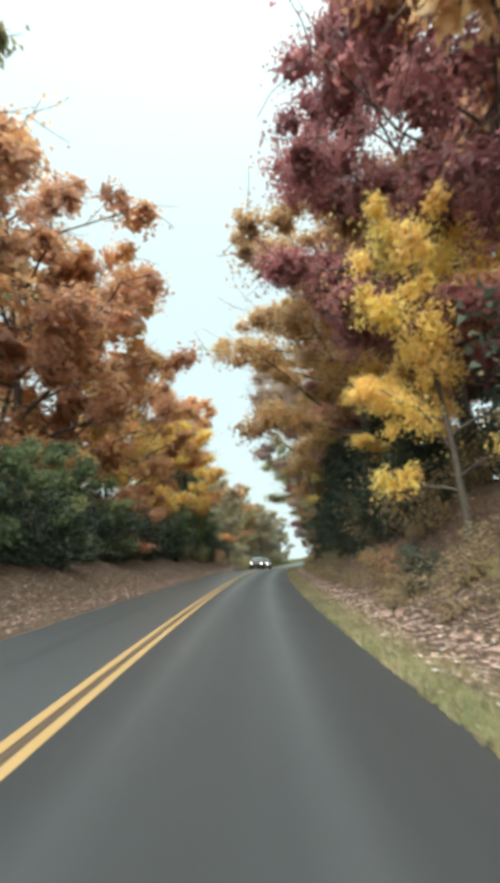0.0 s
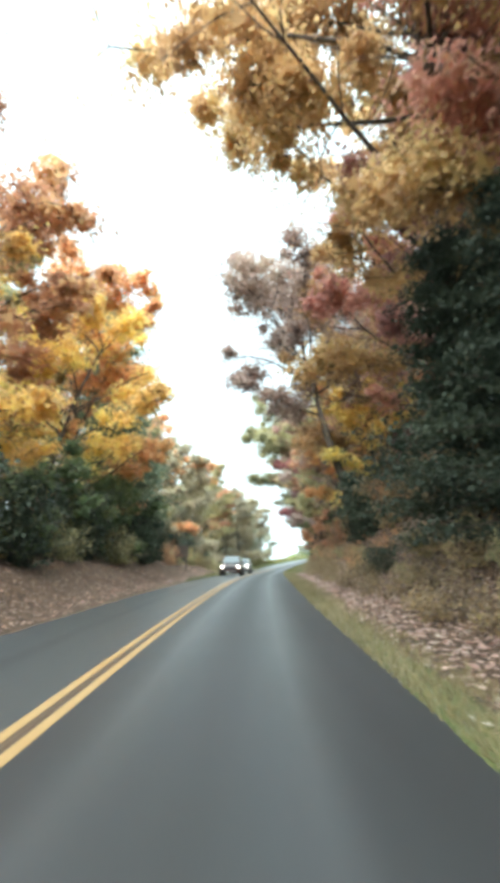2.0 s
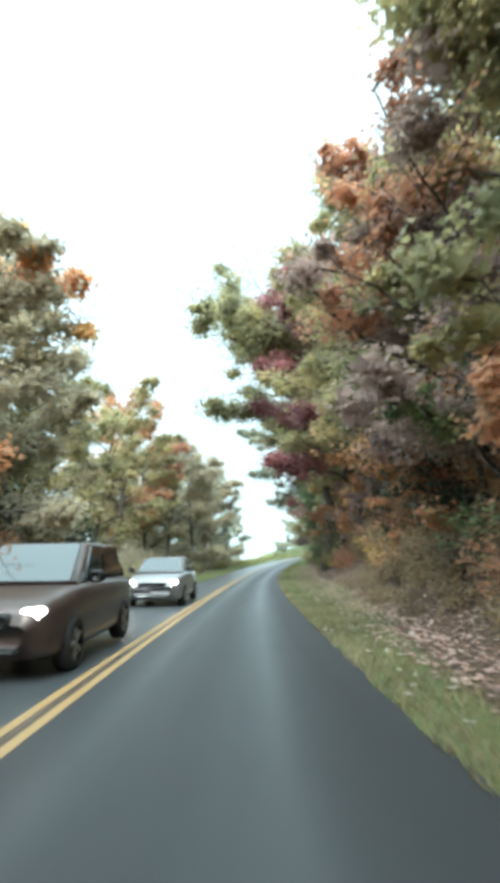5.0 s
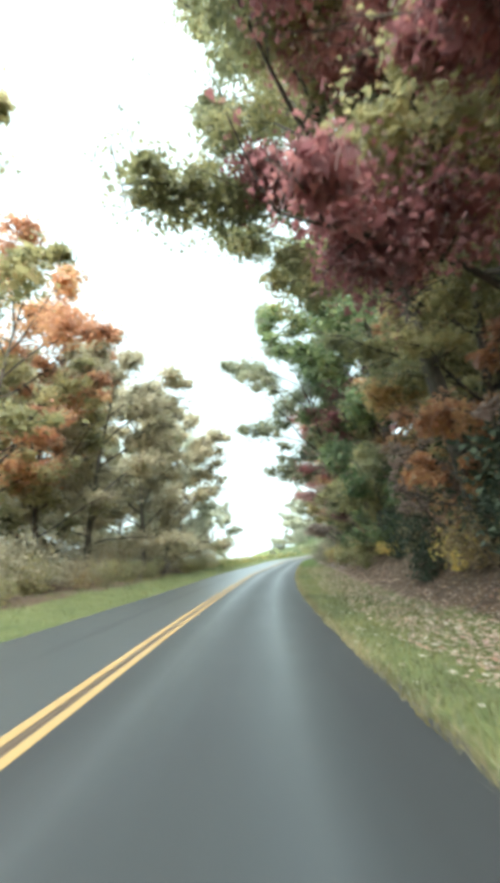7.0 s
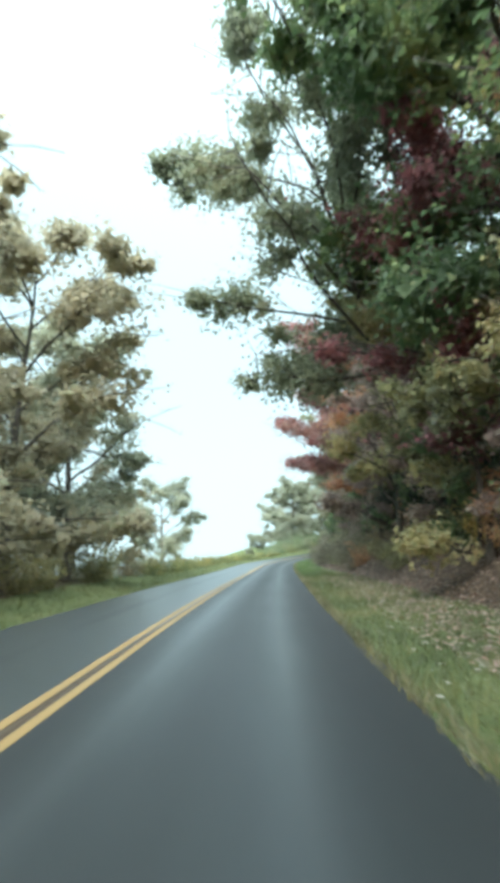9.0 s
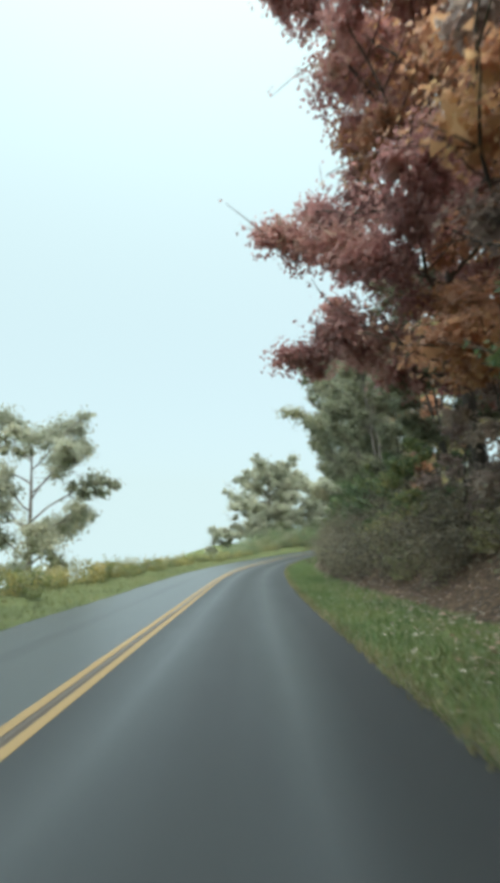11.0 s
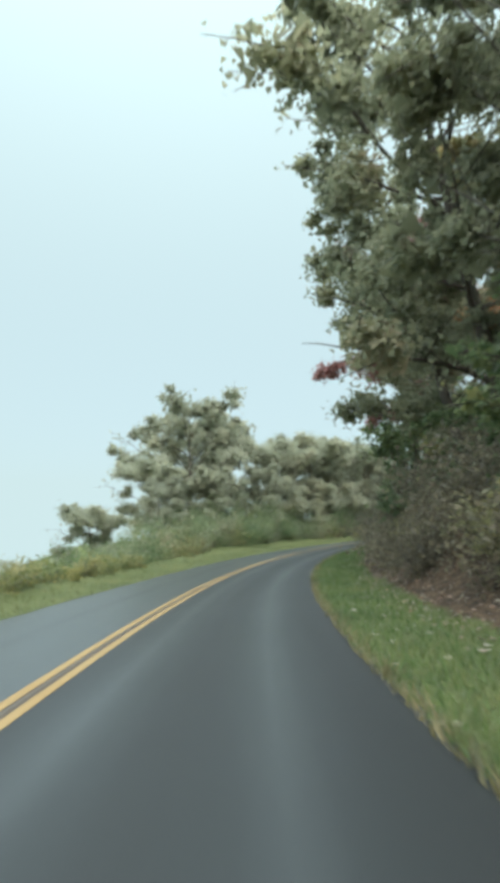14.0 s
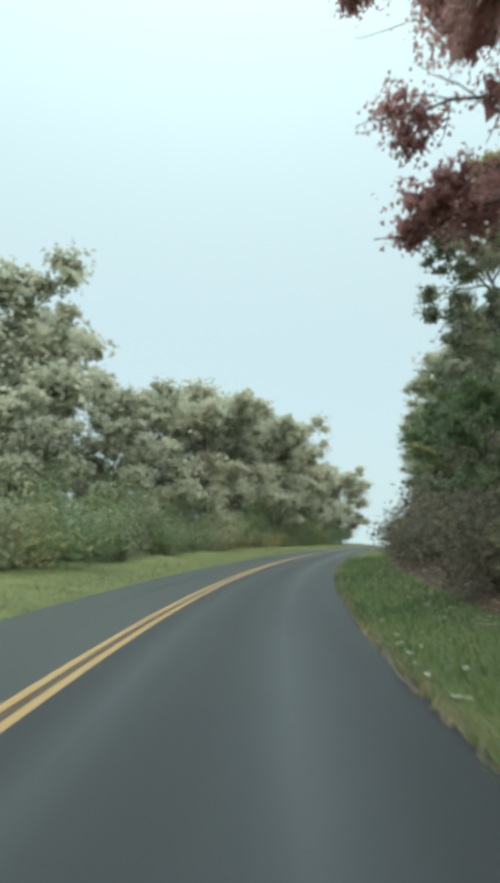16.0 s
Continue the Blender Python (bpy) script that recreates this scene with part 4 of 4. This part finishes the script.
def undergrowth(name, spots, leaf, per, size, seed, label):
    """Brush too tangled to count: thin stems and leaves over many spots (along, across, radius, height)."""
    rng = np.random.default_rng(seed)
    sh, leaves = Shape(), []
    for s, lat, r, h in spots:
        root = np.array(place(s, lat, 0.05))
        ends = []
        for k in range(4):
            az = rng.uniform(0, 2 * np.pi)
            st = bent(rng, root, (np.cos(az) * r / h, np.sin(az) * r / h, 1.0), h * rng.uniform(0.6, 1.1), 3, -0.04, 0.15)
            sh.tube(st, np.linspace(0.012, 0.004, 4), 3)
            ends += [st[1], st[2], st[3]]
        ends = np.array(ends)
        n = int(per * r * h)
        leaves.append(ends[rng.integers(0, len(ends), n)] + ball(rng, n) * np.array([r, r, h * 0.4]) * 0.8)
    ob = new(name)
    part("twigs", sh.mesh("twigs", BARK), ob)["kind"] = "stuff"
    part("leaves", tris_mesh("leaves", leaf_tris(rng, np.concatenate(leaves), size, size * 0.8, 0.4), LEAF[leaf]), ob)["kind"] = "stuff"
    tagged(ob, label, "undergrowth", kind="stuff")


U = srng.uniform
undergrowth("bank_brush", [(s + U(-0.5, 0.5), RIGHT_EDGE + FOOT(s) + U(0.2, 1.2), U(0.35, 0.6), U(0.45, 0.9)) for s in np.arange(3, 90, 1.1)], "bush", 1100, 0.075, 41, "low tangled brown brush at the foot of the bank")
undergrowth("wood_understorey", [(float(s), LEFT_EDGE - U(6.0, 9.5), U(1.6, 2.4), U(2.6, 4.4)) for s in np.arange(-2, 97, 1.8)], "evergreen", 170, 0.22, 42, "dark evergreen undergrowth below the trees")
undergrowth("bank_understorey", [(float(s), RIGHT_EDGE + U(6.5, 9.5), U(1.6, 2.4), U(2.6, 4.4)) for s in np.arange(0, 156, 1.9)], "evergreen", 150, 0.24, 46, "dark evergreen undergrowth below the trees of the bank")
undergrowth("verge_thicket", [(float(s), LEFT_EDGE - U(4.8, 11.0), U(1.2, 2.0), U(1.6, 3.2)) for s in np.arange(98, 152, 1.0)], "tawny", 230, 0.15, 45, "tawny thicket coloured pale with haze below the trees of the clearing")
undergrowth("slope_brush", [(float(s), RIGHT_EDGE + FOOT(s) + U(0.7, 4.2), U(0.8, 1.4), U(1.0, 2.2)) for s in np.arange(150, 244, 0.7)], "bramble", 400, 0.12, 43, "dense dark brush covering the steep bank")
undergrowth("meadow_brush", [(float(s), LEFT_EDGE - (3.6 + U(0, 1) * min(6.0, 0.25 * max(s - 196, 4))), U(1.0, 1.8), U(1.4, 1.4 + min(2.6, 0.1 * max(s - 200, 0)))) for s in np.arange(202, 294, 0.5)], "green", 240, 0.12, 44, "olive green brush and tall weeds at the edge of the meadow")


# ---- grass and fallen leaves ----
def scatter_grass(name, count, s0, s1, lat_of, seed, label, mat=BLADES):
    rng = np.random.default_rng(seed)
    s = rng.uniform(s0, s1, count)
    lat = lat_of(rng, s)
    x, y, z = on_line(s, lat)
    z = z + ground_rise(s, lat)
    root = np.stack([x, y, z - 0.01], -1)
    yaw = rng.uniform(0, 2 * np.pi, count)
    h = rng.uniform(0.05, 0.13, count) * rng.choice([1, 1, 1, 1.7], count)
    side = np.stack([np.cos(yaw), np.sin(yaw), np.zeros(count)], -1) * rng.uniform(0.007, 0.014, (count, 1))
    tip = root + np.stack([rng.normal(0, 0.5, count) * h, rng.normal(0, 0.5, count) * h, h], -1)
    tagged(new(name, tris_mesh(name, np.stack([root - side, root + side, tip], 1), mat)), label, "grass", kind="stuff")


RIGHT_VERGE = lambda s: np.interp(s, [-60, 40, 70, 90, 140, 165, 180, 300], [1.5, 1.4, 1.7, 2.8, 3.2, 2.2, 1.9, 2.1])
scatter_grass("dry_verge_grass", 24000, 2, 84, lambda r, s: RIGHT_EDGE + 0.02 + RIGHT_VERGE(s) * 0.62 * r.beta(1.0, 1.6, len(s)), 20, "tan autumn grass of the verge with fallen leaves", DRY_BLADES)
scatter_grass("verge_grass", 34000, 76, 150, lambda r, s: RIGHT_EDGE + 0.02 + RIGHT_VERGE(s) * r.beta(1.0, 1.5, len(s)), 21, "short damp olive grass of the verge, strewn with leaves")
scatter_grass("verge_grass", 46000, 146, 236, lambda r, s: RIGHT_EDGE + 0.02 + RIGHT_VERGE(s) * r.beta(1.0, 1.5, len(s)), 24, "short lush green grass of the verge", LUSH)
scatter_grass("dry_verge_grass", 12000, 84, 232, lambda r, s: RIGHT_EDGE - 0.05 + 0.22 * r.beta(1.5, 1.5, len(s)), 23, "bleached grass fringe along the edge of the asphalt", DRY_BLADES)
scatter_grass("verge_grass", 34000, 58, 255, lambda r, s: LEFT_EDGE - 0.02 - np.interp(s, [58, 72, 95, 255], [0.3, 1.0, 4.0, 3.2]) * r.beta(1.0, 1.4, len(s)), 22, "short green grass of the far verge")


def scatter_leaves(name, count, lat_of, mat, size, seed, label, s0=0, s1=235):
    rng = np.random.default_rng(seed)
    s = rng.uniform(s0, s1, count)
    lat = lat_of(rng, s)
    x, y, z = on_line(s, lat)
    z = z + np.maximum(ground_rise(s, lat), 0.0) + rng.uniform(0.012, 0.04, count)
    q = leaf_quads(rng, np.stack([x, y, z], -1), size, size * 0.75, 0.8)
    q[:, :, 2] = z[:, None] + (q[:, :, 2] - z[:, None]) * 0.35
    tagged(new(name, quads_mesh(name, q, mat)), label, "leaf litter", kind="stuff")


scatter_leaves("fallen_leaves", 36000, lambda r, s: RIGHT_EDGE + np.interp(s, [0, 60, 90, 235], [0.45, 0.6, 0.8, 1.2]) + 4.2 * r.beta(1.4, 1.8, len(s)), FALLEN, 0.12, 31, "brown fallen leaves on the bank and verge", 0, 150)
scatter_leaves("fallen_leaves", 5000, lambda r, s: RIGHT_EDGE + 1.2 + 3.6 * r.beta(1.4, 1.6, len(s)), FALLEN, 0.12, 34, "few brown fallen leaves among the brush of the bank", 150, 235)
scatter_leaves("fallen_leaves", 9000, lambda r, s: LEFT_EDGE - 0.15 - 4.0 * r.beta(1.4, 1.6, len(s)), FALLEN, 0.12, 32, "brown fallen leaves under the far trees", 4, 100)
scatter_leaves("pale_leaves", 2600, lambda r, s: RIGHT_EDGE + 0.1 + 3.2 * r.beta(1.2, 1.5, len(s)), PALE_FALLEN, 0.13, 33, "bleached upturned leaves lying in the grass")


# ---- wayside sign, seen from its back ----
SIGN_WOOD, nt, bsdf, _ = material("dark_stained_boards")
co = nt.nodes.new("ShaderNodeTexCoord").outputs["Object"]
mp = nt.nodes.new("ShaderNodeMapping")
mp.inputs["Scale"].default_value = (2, 20, 20)
nt.links.new(co, mp.inputs["Vector"])
grain = noise_tex(nt, 3.0, 5.0, 0.65, mp.outputs[0])
nt.links.new(ramp(nt, grain, [(0.3, (0.045, 0.034, 0.028)), (0.7, (0.10, 0.08, 0.065))]), bsdf.inputs["Base Color"])
bsdf.inputs["Roughness"].default_value = 0.75
bump(nt, bsdf, grain, 0.4, 0.01)


def box(sh, x0, x1, y0, y1, z0, z1, chamfer=0.006):
    """A box with chamfered upright edges."""
    c = min(chamfer, (x1 - x0) / 3, (y1 - y0) / 3)
    ring = [(x0 + c, y0), (x1 - c, y0), (x1, y0 + c), (x1, y1 - c), (x1 - c, y1), (x0 + c, y1), (x0, y1 - c), (x0, y0 + c)]
    v = [(x, y, z) for z in (z0, z1) for x, y in ring]
    f = [[i, (i + 1) % 8, 8 + (i + 1) % 8, 8 + i] for i in range(8)] + [list(range(7, -1, -1)), list(range(8, 16))]
    sh.add(v, f)


def wayside_sign(s, lat):
    sign = new("wooden_sign")
    for k in range(5):
        sh = Shape()
        box(sh, -0.54, 0.54, -0.02, 0.02, 0.86 + k * 0.19, 0.86 + k * 0.19 + 0.183)
        part("board", sh.mesh("board", SIGN_WOOD, False), sign)
    for x in (-0.36, 0.36):
        sh = Shape()
        box(sh, x - 0.05, x + 0.05, -0.12, -0.021, -0.5, 1.76)
        part("post", sh.mesh("post", SIGN_WOOD, False), sign)
    for z in (0.98, 1.58):
        sh = Shape()
        box(sh, -0.50, 0.50, 0.021, 0.05, z, z + 0.07)
        part("batten", sh.mesh("batten", SIGN_WOOD, False), sign)
    sign.matrix_basis = pose(*place(s, lat), 0, 0, math.degrees(float(np.interp(s, LINE_S, LINE_H))) + 4)
    tagged(sign, "dark brown wooden board sign on two posts by the verge", "sign")


wayside_sign(69.5, -5.0)

# ---- cars waiting in the far lane, headlamps lit ----
CAR_BROWN = plain("brown_car_paint", (0.085, 0.06, 0.05), 0.38, 0.15, 0.35)
CAR_SILVER = plain("silver_car_paint", (0.32, 0.33, 0.33), 0.3, 0.5, 0.8)
BLACK_TRIM = plain("black_plastic", (0.025, 0.025, 0.027), 0.55)
RUBBER = plain("tyre_rubber", (0.022, 0.022, 0.022), 0.85)
ALLOY = plain("alloy", (0.45, 0.46, 0.47), 0.3, 0.9)
CHROME = plain("bumper_trim", (0.55, 0.56, 0.57), 0.25, 0.9)
GLASS, nt, bsdf, _ = material("tinted_glass")
bsdf.inputs["Base Color"].default_value = (0.03, 0.04, 0.042, 1)
bsdf.inputs["Roughness"].default_value = 0.04
bsdf.inputs["Specular IOR Level"].default_value = 1.0
bsdf.inputs["Coat Weight"].default_value = 1.0
LAMP, nt, bsdf, _ = material("lit_headlamp")
bsdf.inputs["Base Color"].default_value = (0.8, 0.8, 0.75, 1)
bsdf.inputs["Emission Color"].default_value = (1.0, 0.93, 0.78, 1)
bsdf.inputs["Emission Strength"].default_value = 9.0


def loft(sh, stations):
    """Rounded cross-sections (y, half width, bottom, top) joined along y."""
    rings = []
    for y, w, z0, z1 in stations:
        r = min(0.16, (z1 - z0) * 0.35)
        pts = []
        for cx, cz, a0 in ((w - r, z0 + r, -90), (w - r, z1 - r, 0), (-w + r, z1 - r, 90), (-w + r, z0 + r, 180)):
            for k in range(4):
                a = math.radians(a0 + k * 30)
                pts.append((cx + r * math.cos(a), y, cz + r * math.sin(a)))
        rings.append(pts)
    n = len(rings[0])
    v = [p for ring in rings for p in ring]
    f = [[i * n + j, i * n + (j + 1) % n, (i + 1) * n + (j + 1) % n, (i + 1) * n + j] for i in range(len(rings) - 1) for j in range(n)]
    f += [list(range(n)), [(len(rings) - 1) * n + j for j in range(n - 1, -1, -1)]]
    sh.add(v, f)


def panel(sh, corners, thick):
    """A flat plate from four corners, with thickness along its normal."""
    c = np.array(corners, float)
    nrm = np.cross(c[1] - c[0], c[3] - c[0])
    nrm /= np.linalg.norm(nrm)
    sh.add(np.concatenate([c, c + nrm * thick]), [[3, 2, 1, 0], [4, 5, 6, 7], [0, 1, 5, 4], [1, 2, 6, 5], [2, 3, 7, 6], [3, 0, 4, 7]])


def car(paint, label, s, lat, low=1.0):
    """A small sport utility car; its front looks along +y."""
    c = new("car")
    sh = Shape()
    loft(sh, [(2.24, 0.60, 0.42, 0.66), (2.16, 0.78, 0.30, 0.80), (1.95, 0.86, 0.24, 0.93), (1.4, 0.90, 0.22, 1.00), (0.95, 0.905, 0.22, 1.05), (-0.5, 0.91, 0.22, 1.06), (-1.7, 0.90, 0.22, 1.05), (-2.05, 0.87, 0.28, 1.02), (-2.2, 0.78, 0.36, 0.95)])
    part("body", sh.mesh("body", paint), c)
    sh = Shape()
    top = 1.06 + 0.56 * low
    loft(sh, [(1.0, 0.80, 0.98, 1.08), (0.62, 0.77, 0.98, 1.30), (0.16, 0.70, 0.98, top), (-0.9, 0.69, 0.98, top + 0.02), (-1.6, 0.67, 0.98, top - 0.03), (-2.05, 0.72, 0.98, 1.16)])
    part("cabin", sh.mesh("cabin", paint), c)
    sh = Shape()
    zt = top - 0.06
    panel(sh, [(0.70, 1.02, 1.07), (-0.70, 1.02, 1.07), (-0.58, 0.24, zt + 0.02), (0.58, 0.24, zt + 0.02)], 0.03)
    part("windscreen", sh.mesh("windscreen", GLASS, False), c, "windscreen reflecting the pale sky")
    for side in (1, -1):
        for y0, y1, y2, y3 in ((0.62, -0.28, -0.28, 0.18), (-0.38, -1.55, -1.40, -0.38)):
            sh = Shape()
            q = [(0.775 * side, y0, 1.09), (0.775 * side, y1, 1.09), (0.70 * side, y2, zt), (0.70 * side, y3, zt)]
            panel(sh, q if side < 0 else q[::-1], 0.025)
            part("window", sh.mesh("window", GLASS, False), c)
        sh = Shape()
        loft(sh, [(0.88, 0.07, -0.06, 0.06), (0.80, 0.11, -0.09, 0.09), (0.70, 0.10, -0.08, 0.08)])
        ob = part("mirror", sh.mesh("mirror", BLACK_TRIM), c)
        ob.location = (1.0 * side, 0, 1.14)
        sh = Shape()
        loft(sh, [(1.90, 0.15, -0.08, 0.085), (2.05, 0.14, -0.075, 0.08), (2.14, 0.10, -0.055, 0.055)])
        ob = part("headlamp", sh.mesh("headlamp", LAMP), c, "headlamp switched on")
        ob.location = (0.64 * side, 0.03, 0.76)
        for y in (1.36, -1.32):
            wheel = part("wheel", None, c)
            wheel.location = (0.83 * side, y, 0.34)
            t = np.linspace(0, 2 * np.pi, 29)[:-1]
            prof = [(-0.11, 0.21), (-0.11, 0.30), (-0.08, 0.335), (0.08, 0.335), (0.11, 0.30), (0.11, 0.21)]
            v = [(x, r * math.cos(a), r * math.sin(a)) for a in t for x, r in prof]
            m = len(prof)
            sh = Shape()
            sh.add(v, [[i * m + j, i * m + (j + 1) % m, ((i + 1) % 28) * m + (j + 1) % m, ((i + 1) % 28) * m + j] for i in range(28) for j in range(m)])
            part("tyre", sh.mesh("tyre", RUBBER), wheel)
            sh = Shape()
            for k in range(5):
                a = k * 2 * math.pi / 5
                sh.tube([(0.085 * side, 0.03 * math.cos(a), 0.03 * math.sin(a)), (0.09 * side, 0.21 * math.cos(a), 0.21 * math.sin(a))], [0.035, 0.03], 6)
            sh.tube([(-0.06 * side, 0, 0), (0.10 * side, 0, 0)], [0.06, 0.05], 10)
            part("rim", sh.mesh("rim", ALLOY), wheel)
    sh = Shape()
    loft(sh, [(2.10, 0.46, 0.60, 0.80), (2.22, 0.44, 0.61, 0.78), (2.27, 0.40, 0.63, 0.76)])
    part("grille", sh.mesh("grille", BLACK_TRIM), c)
    sh = Shape()
    loft(sh, [(2.10, 0.56, 0.36, 0.43), (2.24, 0.55, 0.36, 0.43), (2.29, 0.52, 0.37, 0.42)])
    part("bumper_strip", sh.mesh("bumper_strip", CHROME), c, "pale strip along the bumper")
    x, y, z = on_line(s, lat)
    c.matrix_basis = pose(float(x), float(y), float(z) + 0.005, 0, 0, math.degrees(float(np.interp(s, LINE_S, LINE_H))) + 180)
    tagged(c, label, "car", "oncoming cars")


car(CAR_BROWN, "brown compact car with lit headlamps in the oncoming lane", 73.6, -1.30)
car(CAR_SILVER, "silver car with lit headlamps following another car", 84.6, -1.30, 0.85)
